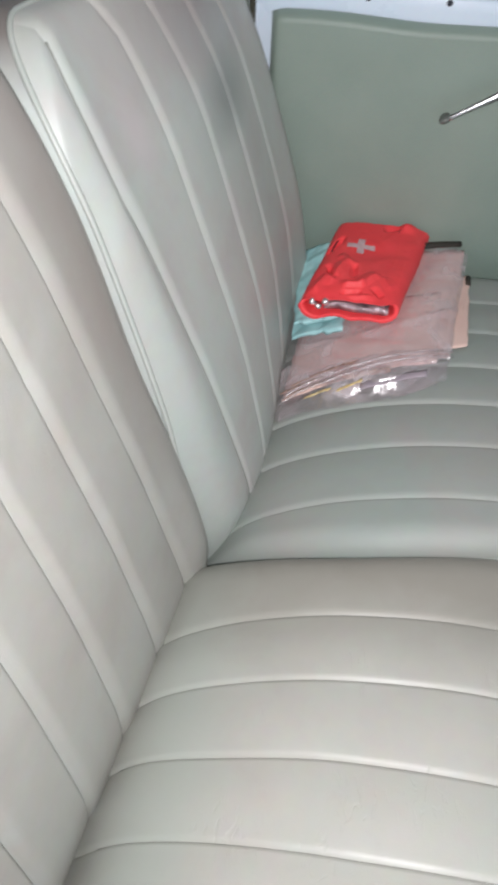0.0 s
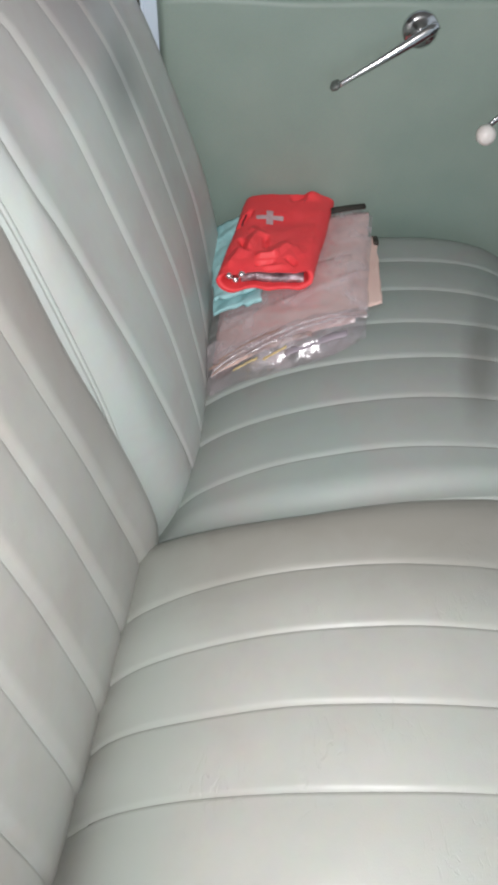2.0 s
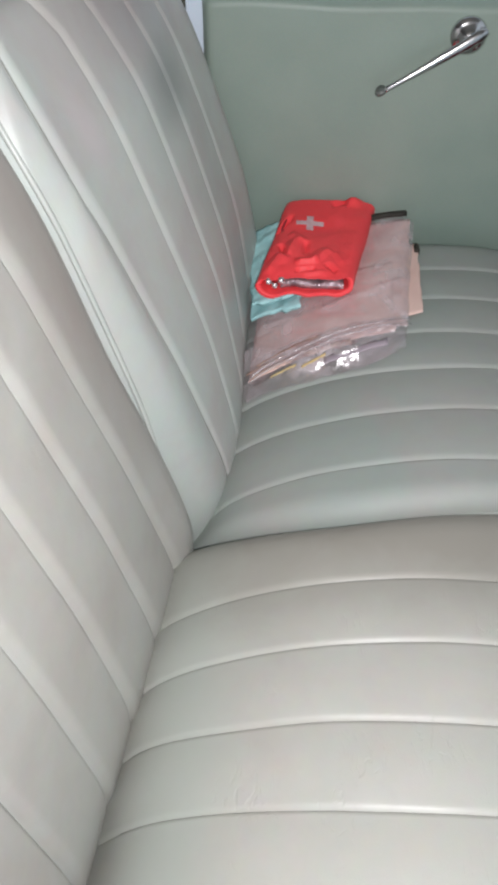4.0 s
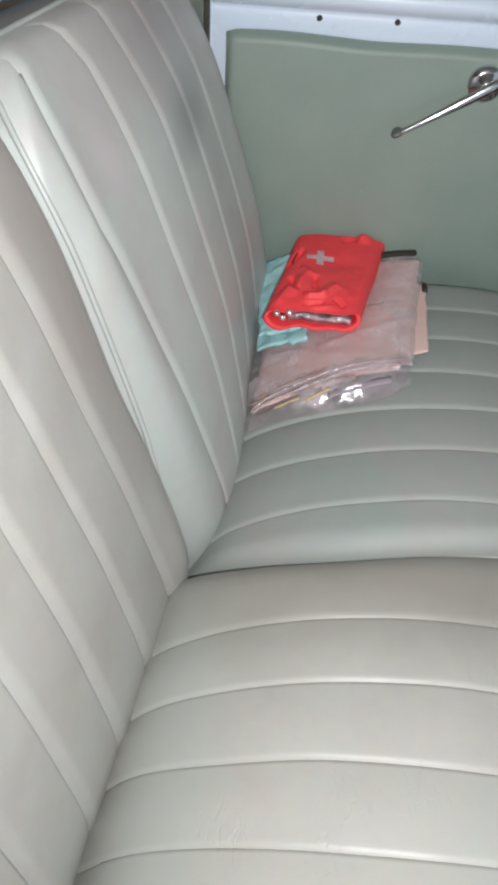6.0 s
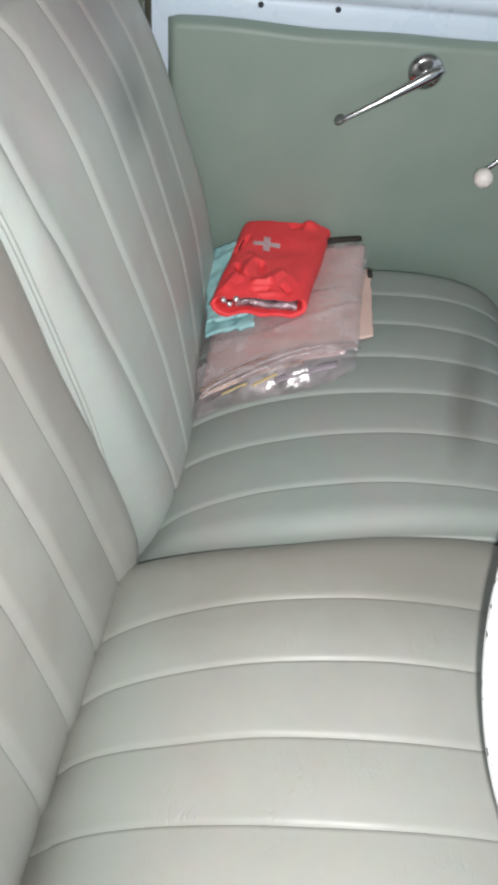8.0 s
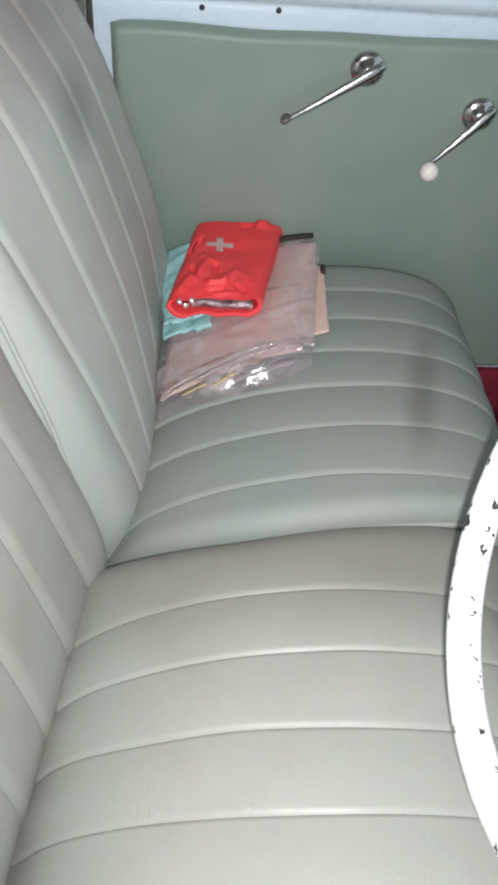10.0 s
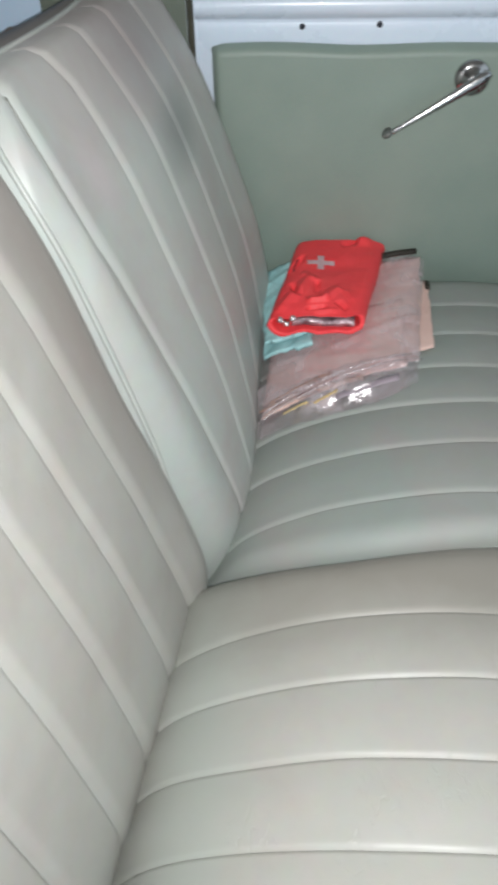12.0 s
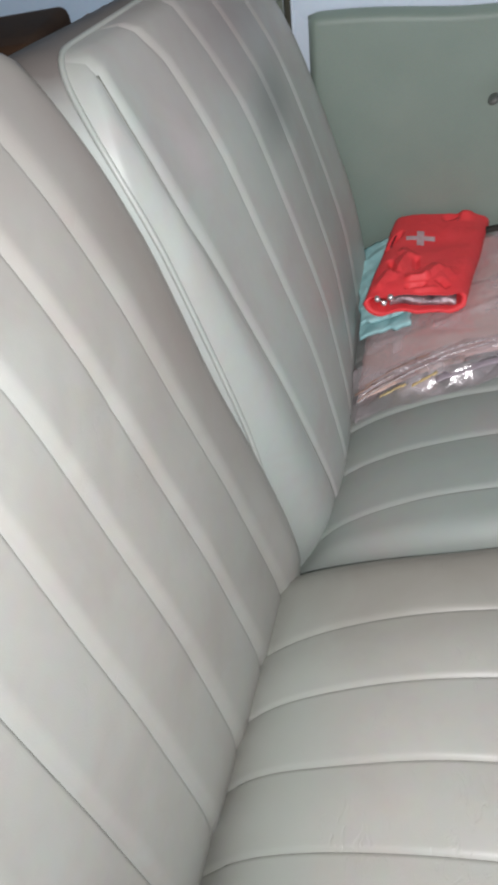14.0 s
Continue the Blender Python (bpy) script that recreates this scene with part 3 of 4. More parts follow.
def bow_far(y, z):
    s, z = (y - 0.62) / 0.545, min(0.58, max(0.0, z))
    return sum(c * s ** i * z ** j for i, row in enumerate(BACK_BEND) for j, c in enumerate(row))


def stray_far(line, z):
    """The passenger's first seam bulges towards the gap half way up; the others run nearly straight."""
    if line < 0.70:
        return 0.040 * max(0.0, 1 - z / 0.42) - 0.008 * math.exp(-((z - 0.45) / 0.07) ** 2) + 0.026 * max(0.0, (z - 0.50) / 0.07) ** 2
    if line < 0.80:
        return -0.022 * max(0.0, (z - 0.52) / 0.05) - 0.014 * max(0.0, 1 - z / 0.15)
    return -0.010 * max(0.0, (z - 0.45) / 0.08) - 0.012 * max(0.0, 1 - z / 0.18)


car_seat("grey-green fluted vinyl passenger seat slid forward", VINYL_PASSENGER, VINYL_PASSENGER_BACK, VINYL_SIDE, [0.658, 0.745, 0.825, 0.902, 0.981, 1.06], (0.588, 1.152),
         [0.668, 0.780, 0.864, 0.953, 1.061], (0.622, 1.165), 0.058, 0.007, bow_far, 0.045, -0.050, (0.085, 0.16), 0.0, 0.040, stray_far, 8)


# ---- passenger door: its own frame is turned by a few degrees to fit the camera's view ----
DOOR = pose(0.040, 1.19, 0.446, 0, 4.5, 0)
door = thing("door_1", DOOR, "white car door with padded green vinyl trim panel", "car door", kind="structure")


def swept(profile, x0, x1, step=0.02):
    """A (y, z) section drawn out along x."""
    n = max(2, int((x1 - x0) / step))
    return sheet(n, len(profile) - 1, lambda u, v: (x0 + (x1 - x0) * u, *profile[round(v * (len(profile) - 1))]))


shell = [(0.012, -0.64), (0.012, 0.012), (0.010, 0.026), (0.012, 0.0300), (0.006, 0.0335), (-0.002, 0.038), (-0.007, 0.045), (-0.008, 0.052),
         (-0.005, 0.060), (0.003, 0.066), (0.05, 0.072), (0.06, 0.06), (0.06, -0.64)]
bm = swept(shell, -0.020, 0.95)
part("door_shell", bm, WHITE_PAINT, door, "white painted steel door shell")
part("shell_edge", block(-0.0235, -0.0185, 0.010, 0.062, -0.64, 0.07, 0.002), WHITE_PAINT, door)


def trim_top(u):
    return 0.0025 * math.sin(u * 19) * math.sin(u * 5 + 1) - 0.004 * math.exp(-((u - 0.0) / 0.010) ** 2)


def trim_face(u, v):
    x, z0, z1 = 0.90 * u, -0.572, 0.0 + trim_top(u)
    z = z0 + (z1 - z0) * v
    d = min(x, z1 - z, 0.90 - x, z - z0)
    roll = 0.016 * (1 - min(1.0, d / 0.010)) ** 2.2
    soft = 0.0035 * wob(x * 3.1, z * 3.3, 2.0) + 0.0012 * wob(x, z, 8.0, 17.0)
    return (x, -0.006 + roll + soft, z)


part("trim_panel", sheet(150, 110, trim_face), DOOR_VINYL, door, "padded grey-green vinyl trim panel")
part("kick_strip", block(-0.018, 0.94, -0.004, 0.0118, -0.78, -0.578, 0.003), CARPET, door, "crimson carpet along the door's foot")
for hx, hz in ((0.127, 0.0216), (0.233, 0.0235)):
    part("screw_hole", turned([(0.0, -0.001), (0.0036, -0.001), (0.0042, 0.0004), (0.0034, 0.0010), (0.0, 0.0006)], 16,
                              m=Matrix.Translation((hx, 0.0106, hz)) @ pose(0, 0, 0, 90, 0, 0)), HOLE_BLACK, door)


def lever(name, x, z, tip_x, tip_z, label):
    """A chromed handle: domed rose, boss and a tapering arm that rises off the door."""
    root = new(name)
    root.parent = door
    root.matrix_local = Matrix.Translation((x, -0.008, z)) @ pose(0, 0, 0, 90, 0, 0)
    tagged(root, label)
    # in this frame x runs along the door, y up the door, z out into the car
    dx, dy = tip_x - x, tip_z - z
    part("rose", turned([(0.0245, -0.012), (0.0250, 0.001), (0.0235, 0.004), (0.018, 0.0070), (0.0125, 0.0085), (0.0115, 0.016), (0.0, 0.017)], 40), CHROME, root)
    d = Vector((dx, dy, 0)).normalized()
    pts = []
    for i in range(15):
        f = i / 14
        s = -0.024 + f * (math.hypot(dx, dy) + 0.024)
        pts.append(Vector((0, 0, 0.021 + 0.012 * math.sin(f * 1.7))) + d * s)
    part("arm", tube(pts, lambda f: 0.0090 - 0.0052 * min(1, f * 1.25) - (0.004 if f == 0 else 0), 12, squash=0.62), CHROME, root)
    return root, pts[-1]


handle, end = lever("door_handle", 0.365, -0.041, 0.252, -0.1080, "chrome lever door handle pointing down")
# dark tip, stretched so that its tone covers the shadow beside it too
part("tip", turned([(0.0, -0.016), (0.0048, -0.015), (0.0060, -0.004), (0.0055, 0.001), (0.0034, 0.004), (0.0, 0.0050)], 16, m=Matrix.Translation(end) @ Matrix.Rotation(math.atan2(-0.067, -0.113), 4, "Z") @ Matrix.Diagonal((1.45, 0.9, 1.0, 1.0))), DULL_METAL, handle, "dull grey tip drawn out to take in its shadow")
crank, end = lever("window_crank", 0.541, -0.097, 0.4715, -0.166, "chrome window crank with ivory knob")
part("knob", turned([(0.0, -0.004), (0.006, -0.004), (0.0070, 0.004), (0.0125, 0.010), (0.0142, 0.018), (0.0125, 0.026), (0.007, 0.0305), (0.0, 0.0315)], 28,
                    m=Matrix.Translation(end)), KNOB, crank, "round ivory plastic knob")
part("door_glass", block(0.02, 0.90, 0.035, 0.039, 0.06, 0.36), FILM, door, "wound-up clear window pane").visible_shadow = False

# ---- body round the seats ----
def setting(name, bm, mat, label, category):
    return tagged(part(name, bm, mat, None, "", smooth=False), label, category, kind="structure")


seal = tube([(0.0095 + 0.078 * (z - 0.40), 1.207 - 0.004 * math.sin(z * 9), z) for z in np.linspace(-0.30, 0.74, 40)], 0.0075, 10)
setting("trim_seal", seal, RUBBER, "dark olive rubber door seal on the pillar", "door seal")
pil = sheet(30, 40, lambda u, v: (-0.200 + 0.203 * u + 0.078 * (v * 1.1 - 0.35 - 0.40), 1.202 + 0.003 * wob(u * 2, v * 6, 0) + 0.02 * max(0, 0.1 - u), -0.35 + 1.1 * v))
bmesh.ops.solidify(pil, geom=pil.faces[:], thickness=0.02)
setting("wall_pillar", pil, PILLAR_VINYL, "grey-green vinyl covered door pillar", "pillar")
setting("wall_rear_side", block(-1.15, -0.15, 1.235, 1.26, -0.35, 0.80), BLUE_PAINT, "pale blue painted rear side panel", "wall")
floor = sheet(60, 60, lambda u, v: (-1.2 + 2.5 * u, -0.12 + 1.40 * v, -0.335 + 0.003 * wob(u * 40, v * 30, 0)))
bmesh.ops.solidify(floor, geom=floor.faces[:], thickness=0.02)
setting("floor", floor, CARPET, "crimson carpeted car floor", "floor")
# out of view; runs to the front and is darkened to cut light
setting("ceiling", block(-1.2, 1.22, -0.10, 1.28, 0.96, 0.985), HEADLINER, "unseen cloth headliner that keeps light off the seats", "ceiling")
setting("wall_rear", block(-1.22, -1.20, -0.12, 1.28, -0.35, 0.985), HEADLINER, "plain rear bulkhead", "wall")
# added out of view; its height sets how much front light gets in
setting("wall_front", block(1.20, 1.22, -0.12, 1.28, -0.35, 0.48), STEEL, "unseen dark bulkhead that limits light from the front", "wall")
setting("wall_near_side", block(-1.2, -0.25, -0.12, -0.10, -0.35, 0.985), PILLAR_VINYL, "green trimmed rear side wall", "wall")
setting("wall_sill", block(-0.25, 1.2, -0.12, -0.10, -0.35, -0.20), WHITE_PAINT, "white painted door sill", "sill")

# ---- steering wheel ----
A = 0.503
# local x: up the wheel, y: across, z: towards the driver
WHEEL = Matrix.Translation((0.4660, 0.2347, 0.4354)) @ Matrix(((math.sin(A), 0, -math.cos(A)), (0, 1, 0), (math.cos(A), 0, math.sin(A)))).to_4x4()
wheel = thing("steering_wheel", WHEEL, "white enamelled steering wheel with chipped black spots", "steering wheel")
rim = [(0.2112 * math.cos(a), 0.2112 * math.sin(a), 0) for a in np.linspace(0, 2 * math.pi, 96, endpoint=False)]
part("rim", tube(rim, 0.0130, 20, closed=True), ENAMEL, wheel)
for s in (1, -1):
    part("spoke", tube([(0.03, s * 0.02, -0.05), (0.06, s * 0.09, -0.035), (0.075, s * 0.188, 0.0)], lambda f: 0.009, 10, squash=0.6), ENAMEL, wheel)
part("hub", turned([(0.0, 0.0), (0.03, -0.003), (0.042, -0.015), (0.045, -0.03), (0.04, -0.08), (0.0, -0.085)], 32, m=Matrix.Translation((0, 0, -0.03))), ENAMEL, wheel)
part("column", turned([(0.0, -0.10), (0.022, -0.10), (0.022, -0.93), (0.0, -0.93)], 24), STEEL, wheel)

# ---- load space behind the seats ----
setting("rear_shelf", block(-1.19, -0.26, -0.09, 1.23, 0.28, 0.30, 0.003), HEADLINER, "plain shelf behind the front seats", "shelf")
case = thing("case", pose(-0.50, 1.09, 0.301, 0, 0, 4), "dark brown leather case standing on the rear shelf", "case")
part("body", block(-0.21, 0.214, -0.09, 0.09, 0.0, 0.190, 0.018, 4), BROWN_LEATHER, case)
part("lid", block(-0.212, 0.216, -0.092, 0.092, 0.165, 0.202, 0.014, 4), BROWN_LEATHER, case)
box = thing("cardboard_box", pose(-0.226, 1.165, 0.301, 0, 0, -6), "small tan cardboard box beside the leather case", "box")
part("body", block(-0.03, 0.03, -0.05, 0.05, 0.0, 0.188, 0.003), TAN_CARD, box)
part("flap", block(-0.031, 0.031, -0.051, 0.0, 0.1885, 0.1915, 0.001), TAN_CARD, box)


# ---- things lying on the passenger seat ----
SEAT_Z = smooth_line(CUSHION_SIDE, 200)


def seat_top(x):
    return float(np.interp(x - 0.058, SEAT_Z[:150, 0], SEAT_Z[:150, 1])) + 0.007 + PUFF


def lying(name, corners, nu, nv, lift, mat, thick, label, category, rumple=0.002, seed=0.0, parent=None, freq=14.0, bulge=0.0):
    """A sheet laid over the cushion between four corners (x, y), rumpled a little."""
    a, b, c, d = [Vector((*p, 0)) for p in corners]

    def f(u, v):
        p = (a * (1 - u) + b * u) * (1 - v) + (d * (1 - u) + c * u) * v
        edge = 0.004 * wob(u * 2 + seed, v * 2, seed, 3.0)
        x, y = p.x + edge, p.y + edge - bulge * math.sin(math.pi * u ** 1.3) * (1 - v) ** 4
        rise = lift(u, v) if callable(lift) else lift
        return (x, y, seat_top(x) + rise + rumple * (wob(x, y, seed, freq) + 0.5 * wob(x, y, seed + 3, freq * 2.3)))

    bm = slab(nu, nv, f, -thick) if thick else sheet(nu, nv, f)
    if parent is None:
        return tagged(part(name, bm, mat), label, category)
    return part(name, bm, mat, parent, label)


papers = thing("paper_stack", pose(0, 0, 0), "old pink and buff papers lying on the seat", "papers")
lying("sheet", ((0.302, 0.926), (0.336, 0.938), (0.345, 1.12), (0.30, 1.12)), 14, 24, 0.004, PAPER_BUFF, 0.0012, "buff card edge", "", 0.001, 1.0, papers)
lying("sheet", ((0.092, 0.895), (0.312, 0.905), (0.336, 1.166), (0.105, 1.160)), 24, 40, lambda u, v: 0.008 + 0.014 * max(0.0, (v - 0.72) / 0.28) ** 1.5, PAPER_PINK, 0.0008, "faded pink paper", "", 0.0020, 2.0, papers)
lying("sheet", ((0.092, 0.860), (0.294, 0.888), (0.302, 1.06), (0.100, 1.03)), 24, 30, 0.012, PAPER_PINK, 0.0008, "", "", 0.0018, 3.0, papers)
for k, (xa, ya, xb, yb, wide, mat, note) in enumerate(((0.095, 0.853, 0.235, 0.868, 0.012, PAPER_BUFF, ""), (0.126, 0.834, 0.160, 0.842, 0.0042, PAPER_YELLOW, "yellow card strip"), (0.168, 0.833, 0.200, 0.847, 0.0046, PAPER_YELLOW, "yellow card strip"),
                                                       (0.198, 0.834, 0.282, 0.852, 0.013, PAPER_GREY, "grey-violet paper strip"), (0.104, 0.872, 0.190, 0.890, 0.0022, BROWN_EDGE, ""), (0.090, 0.862, 0.150, 0.870, 0.0025, BROWN_EDGE, ""))):
    lying("sheet", ((xa, ya), (xb, yb), (xb, yb + wide), (xa, ya + wide)), 18, 3, (0.0215 if mat in (PAPER_YELLOW, BROWN_EDGE) else 0.0165) + 0.0006 * k, mat, 0.0008, note, "", 0.0012, 20.0 + k, papers)

bag = thing("plastic_bag", pose(0, 0, 0), "crumpled clear zip plastic bag over the papers", "plastic bag")


def film_lift(u, v):
    """Height of the film over the seat: puffed over the papers, flat and buckled along the zip side."""
    front = math.exp(-((v - 0.07) / 0.08) ** 2)
    body = 0.021 * min(1, v * 6) * min(1, 0.35 + v * 3) - 0.012 * max(0, u - 0.93) / 0.07
    rise = min(1.0, v / 0.06)
    swell = 0.0160 * rise * rise * (3 - 2 * rise) * math.exp(-(max(0.0, v - 0.05) / 0.06) ** 2) * (math.exp(-((u - 0.38) / 0.17) ** 4) + 1.25 * math.exp(-((u - 0.66) / 0.11) ** 4)) * (0.9 + 0.25 * wob(u * 9, 2.0, 4.0))
    buckle = 0.004 * abs(wob(u * 6 + v * 5, v * 16 - u * 5, 25.0)) + 0.0012 * abs(wob(u * 19, v * 26 + u * 15, 28.0))
    ridge = 0.004 * max(0.0, 1 - abs(v - 0.42 + 0.3 * u) / 0.05) + 0.003 * max(0.0, 1 - abs(v - 0.25 - 0.2 * u) / 0.04)
    body += 0.006 * max(0.0, (v - 0.72) / 0.28) ** 1.5
    return body + swell + front * 1.6 * buckle + 0.25 * buckle + ridge


def front_lift(u, v):
    """The second layer along the zip side, with one stiff buckle standing up from it."""
    rise = min(1.0, v / 0.35)
    stand = 0.019 * rise * rise * (3 - 2 * rise) * math.exp(-(max(0.0, v - 0.35) / 0.3) ** 2) * (math.exp(-((u - 0.62 + 0.25 * v) / 0.13) ** 4) + 0.7 * math.exp(-((u - 0.30) / 0.06) ** 4))
    return 0.004 + 0.010 * v + 0.008 * abs(wob(u * 7, v * 5 - u * 6, 18.0)) + stand * (0.85 + 0.4 * wob(u * 12, 5.0, 2.0))


lying("film", ((0.084, 0.836), (0.307, 0.862), (0.342, 1.166), (0.086, 1.165)), 110, 130, film_lift,
      FILM, 0, "", "", 0.0022, 6.0, bag, 13.0, bulge=0.024)
lying("film", ((0.092, 0.826), (0.307, 0.857), (0.312, 0.918), (0.094, 0.900)), 70, 50,
      front_lift,
      FILM, 0, "", "", 0.0020, 9.0, bag, 15.0, bulge=0.022)
for dv in (0.0, 0.011):
    pts = []
    for i in range(30):
        u = i / 29
        x, y = 0.092 + 0.224 * u, 0.838 + dv + 0.062 * u ** 0.8 + 0.003 * wob(u * 4, dv * 90, 0)
        pts.append((x, y, seat_top(x) + 0.024 - 0.012 * u ** 6 + 0.002 * wob(u * 6, 3, dv * 50)))
    part("zip_strip", tube(pts, 0.0011, 6), FILM, bag)

cloth = thing("folded_cloth", pose(0, 0, 0), "folded pale teal cloth under the red pouch", "cloth")
for k, (c4, h) in enumerate(((((0.090, 0.988), (0.166, 0.962), (0.176, 1.160), (0.084, 1.168)), 0.033), (((0.093, 0.994), (0.158, 0.976), (0.150, 1.155), (0.080, 1.172)), lambda u, v: 0.048 + 0.026 * v))):
    lying("fold", c4, 34, 56, h, TEAL_CLOTH, 0.006, "", "", 0.0048, 11.0 + k, cloth, 34.0)


def pouch():
    """A soft red sleeve, folded in half, with an open near end and foil packets inside."""
    m = pose(0.170, 0.967, seat_top(0.17) + 0.041, 3, 5, -1)
    root = thing("first_aid_pouch", m, "red nylon first aid pouch with white cross, open at one end", "first aid pouch")
    L, WD, TH = 0.205, 0.138, 0.044

    def section(a, y):
        """A flattened round section, fuller at one fold than the other."""
        c, s = math.cos(a), math.sin(a)
        x = WD / 2 * c
        z = TH / 2 * math.copysign(max(0.0, 1 - abs(c) ** 5.9) ** 0.4, s)
        f = y / L
        pinch = 1 - 0.30 * f ** 3
        shrink = 1 + 0.02 * f
        sag = -0.006 * math.sin(math.pi * f) * (1 if s > 0 else 0.2)
        slim = 0.66 + 0.34 * min(1.0, f * 3.2)
        return x * shrink, z * pinch * slim + sag

    # folds of the loose cover: from (x, y) to (x, y), height, width on either side
    creases = [(-0.037, 0.028, -0.029, 0.098, 0.0070, 0.013, 0.010), (-0.020, 0.026, 0.015, 0.034, 0.0075, 0.014, 0.007), (-0.018, 0.012, 0.014, 0.020, -0.0075, 0.005, 0.004),
               (0.004, 0.030, 0.027, 0.062, 0.0060, 0.016, 0.008), (-0.016, 0.084, -0.006, 0.048, -0.0055, 0.007, 0.006), (-0.050, 0.165, -0.067, 0.115, -0.0090, 0.008, 0.007),
               (-0.052, 0.082, -0.030, 0.040, -0.0065, 0.006, 0.006), (-0.057, 0.010, -0.044, 0.062, 0.0050, 0.009, 0.010), (0.061, 0.004, 0.050, 0.195, 0.0030, 0.018, 0.022),
               (0.022, 0.030, 0.042, 0.012, -0.0045, 0.008, 0.006), (0.002, 0.190, 0.032, 0.201, -0.0055, 0.012, 0.010), (-0.046, 0.112, -0.014, 0.080, 0.0040, 0.010, 0.008),
               (0.030, 0.060, 0.052, 0.030, 0.0025, 0.012, 0.010), (-0.006, 0.008, 0.030, 0.010, 0.0030, 0.006, 0.006)]

    def folds(x, y):
        h = -0.07 * max(0.0, -0.020 - x)
        p = Vector((x + 0.0028 * wob(x * 9, y * 9, 4.0, 5.0), y + 0.0028 * wob(x * 9, y * 9, 8.0, 5.0), 0))
        for ax, ay, bx, by, high, w1, w2 in creases:
            a, d = Vector((ax, ay, 0)), Vector((bx - ax, by - ay, 0))
            t = (p - a).dot(d) / d.length_squared
            side = d.cross(p - a).z / d.length
            along = min(1.0, max(0.0, 1 - abs(2 * t - 1)) * 2.2)
            h += high * along * max(0.0, 1 - abs(side) / (w1 if side > 0 else w2))
        return h

    def outer(u, v):
        a, y = 2 * math.pi * u, L * v
        x, z = section(a, y)
        w = 0.0
        if math.sin(a) > 0:
            w = folds(x, y) + 0.002 * wob(x * 24, v * 5, 4.0) + 0.0005 * wob(x * 90, v * 16, 2.0)
            w -= 0.006 * math.exp(-(v / 0.07) ** 2) * (1 - (x / 0.075) ** 2)
            w += 0.008 * math.exp(-((x - 0.036) / 0.012) ** 2 - ((v - 0.98) / 0.05) ** 2) - 0.004 * math.exp(-((x - 0.005) / 0.03) ** 2 - ((v - 0.62) / 0.12) ** 2)
        w += 0.004 * wob(x * 45, 3.0, math.sin(a) * 2) * math.exp(-(v / 0.08) ** 2)
        skew = 0.005 * wob(v * 2.2, 9.0, 0.0) + 0.034 * v
        yy = y + 0.007 * wob(x * 30, math.sin(a), 6.0) * (1 - v) + 0.010 * math.cos(a) * (1 - v) * 0.5 + (0.006 * math.sin(a) * (1 - v))
        return (x + skew, yy, z + w + TH / 2)

    def wall(u, v):
        """Out along the cover for the first half of v, back along the lining for the rest."""
        if v <= 0.5:
            return outer(u, 1 - 2 * v)
        x, y, z = outer(u, 2 * v - 1)
        k = 0.90
        return (x * k, y + 0.003, TH / 2 - 0.001 + (z - TH / 2) * 0.68)

    bm = sheet(320, 400, wall)
    bmesh.ops.remove_doubles(bm, verts=bm.verts, dist=2e-5)
    part("sleeve", bm, RED_NYLON, root)

    # closing flap at the far end
    def cap(u, v):
        x, y, z = outer(u, 0.985)
        k = 1 - v
        return (0.034 + (x - 0.034) * k, y + 0.006 * (1 - k * k), TH / 2 + (z - TH / 2) * k)

    part("flap", sheet(48, 6, cap), RED_NYLON, root)
    # foil and clear packets inside
    def packet(u, v):
        x = -0.034 + 0.090 * u
        return (x, 0.010 + 0.004 * wob(x * 60, 1.0, 5.0) + 0.06 * v, TH / 2 - 0.002 + 0.005 * wob(x * 40, v * 4, 3.0) + 0.003 * math.sin(u * 9) - 0.004 * abs(2 * u - 1) ** 3)

    part("packet", slab(36, 10, packet, -0.010), FOIL, root, "crumpled silver foil packets")
    for vx, vz in ((-0.051, 0.002), (-0.033, 0.005), (-0.042, -0.004)):
        part("vial", turned([(0.0, -0.020), (0.0036, -0.018), (0.0036, -0.004), (0.0050, -0.003), (0.0050, 0.003), (0.0036, 0.0056), (0.0, 0.0062)], 16, m=pose(vx, 0.003, TH / 2 + vz, 62, 0, 14)), VIAL, root, "small clear capped vial")
    # printed cross, laid on the cover
    bmx = bmesh.new()
    cx, cy, r, w = 0.004, 0.138, 0.0180, 0.0052

    def up(x, y):
        v = y / L
        row = sorted(outer(i / 80, v)[::2] for i in range(2, 39))
        return float(np.interp(x, [p[0] for p in row], [p[1] for p in row])) + 0.0009

    for x0, x1, y0, y1 in ((cx - 1.15 * r, cx + 1.15 * r, cy - w, cy + w), (cx - w, cx + w, cy - r, cy - w), (cx - w, cx + w, cy + w, cy + r)):
        n = 8
        g = [[bmx.verts.new((x0 + (x1 - x0) * i / n, y0 + (y1 - y0) * j / n, up(x0 + (x1 - x0) * i / n, y0 + (y1 - y0) * j / n))) for j in range(n + 1)] for i in range(n + 1)]
        for i in range(n):
            for j in range(n):
                bmx.faces.new((g[i][j], g[i + 1][j], g[i + 1][j + 1], g[i][j + 1]))
    part("printed_cross", bmx, WHITE_PRINT, root, "grey-white printed cross")
    for bx, by, ln in ((-0.040, 0.150, 0.030), (-0.046, 0.128, 0.022), (0.052, 0.186, 0.012)):
        part("print_bar", tube([(bx + 0.010 * f, by + ln * (f - 0.5), up(bx + 0.010 * f, by + ln * (f - 0.5)) - 0.0022) for f in np.linspace(0, 1, 6)], 0.0022, 6, squash=0.6), DARK_PRINT, root, "dark illegible printing")
    return root


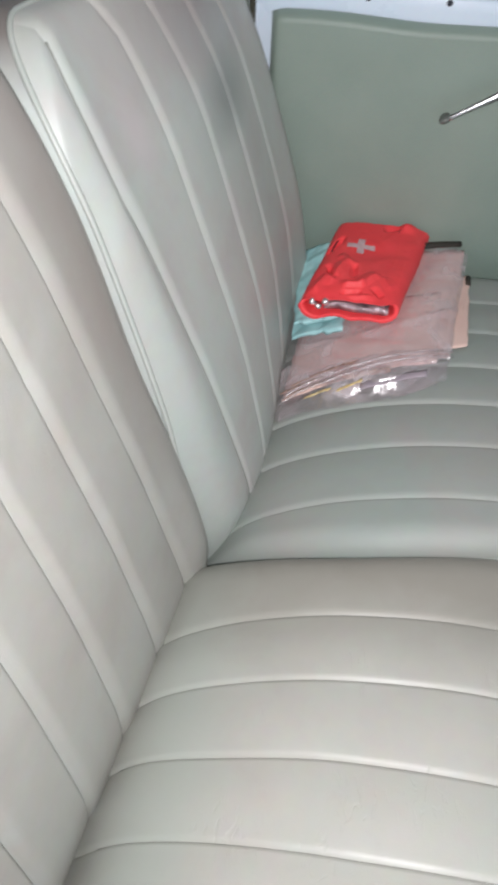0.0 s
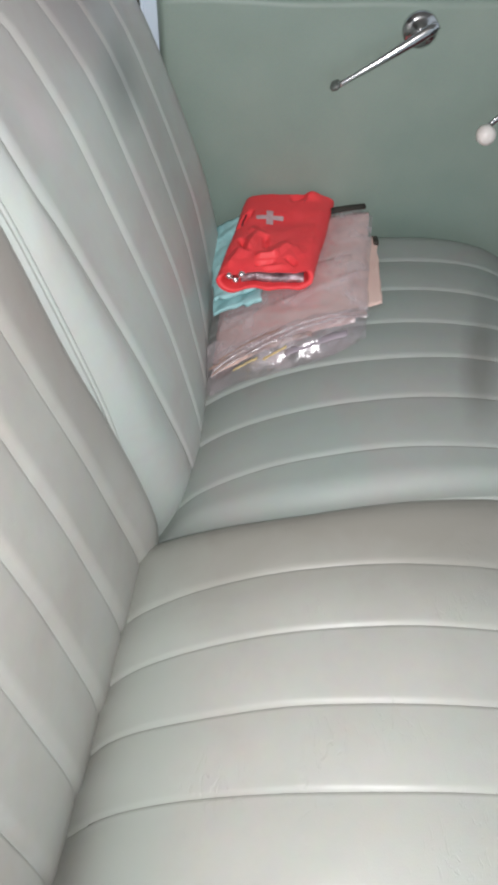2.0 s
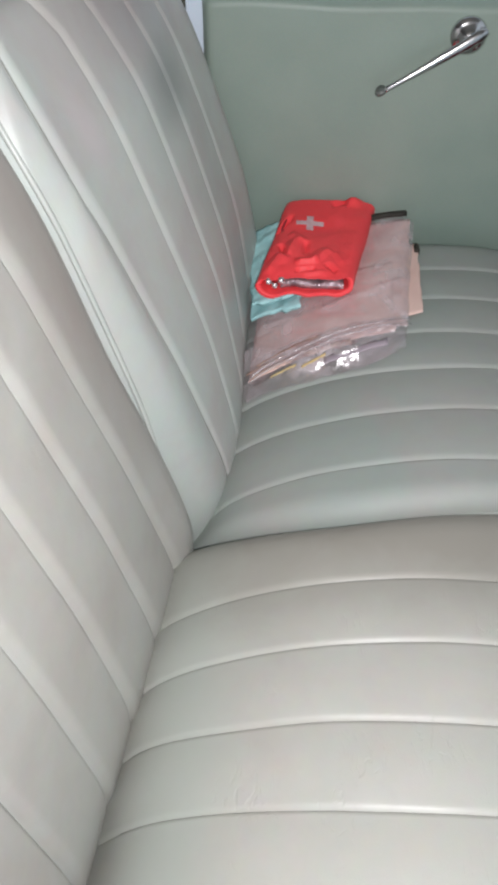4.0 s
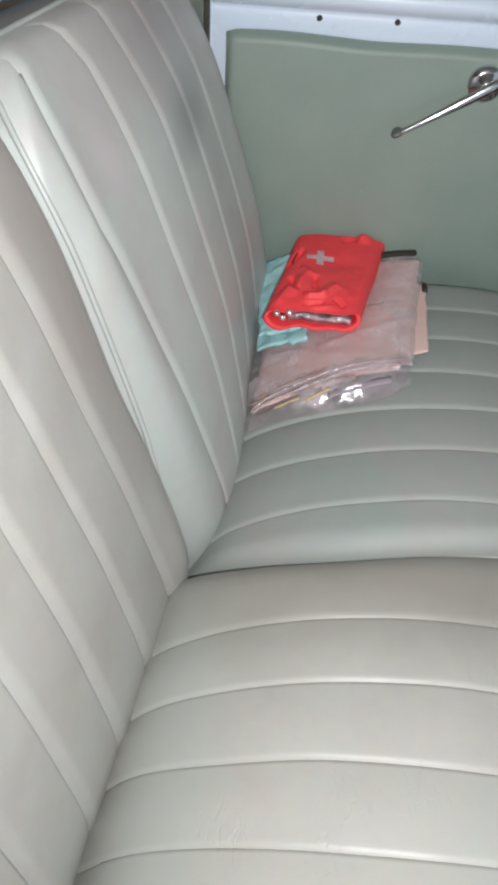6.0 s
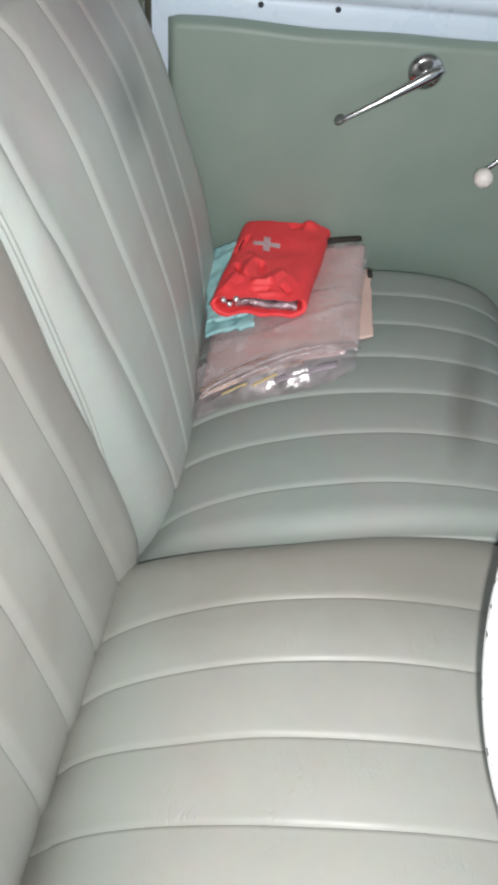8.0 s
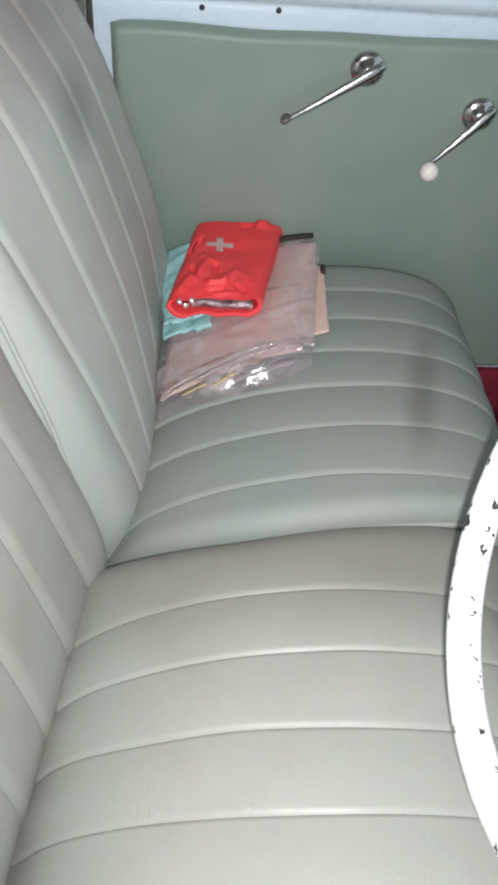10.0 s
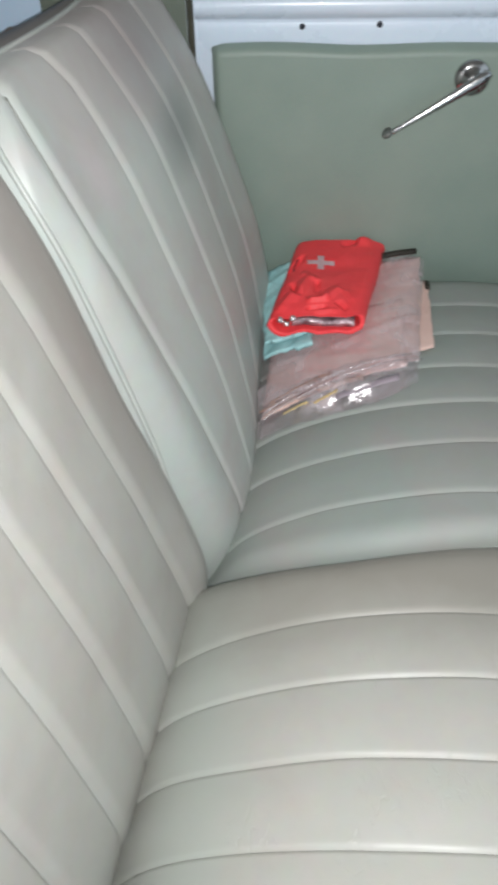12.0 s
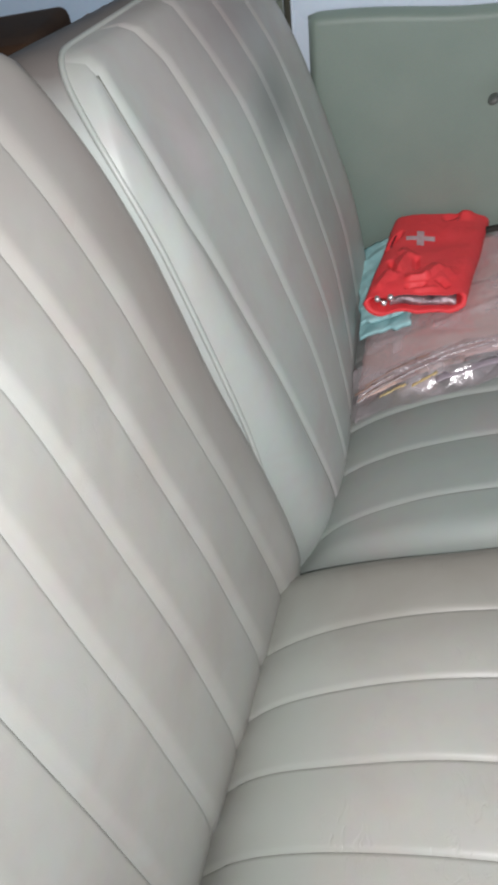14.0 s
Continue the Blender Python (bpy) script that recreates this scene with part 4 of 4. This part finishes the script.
pouch()
strap = [(0.250 + 0.079 * f, 1.140 + 0.0255 * f, 0.1275 - 0.004 * f + 0.002 * math.sin(3 * f)) for f in np.linspace(0, 1, 14)]
pull = thing("strap", pose(0, 0, 0), "short black webbing strap leaning out from under the pouch", "strap")
part("webbing", tube(strap, lambda f: 0.0068 - 0.0006 * f, 8, squash=0.75), BLACK_STRAP, pull)
part("buckle", block(0.338, 0.346, 1.092, 1.112, seat_top(0.342) + 0.0005, seat_top(0.342) + 0.010, 0.003), BLACK_STRAP, pull, "small black plastic buckle")
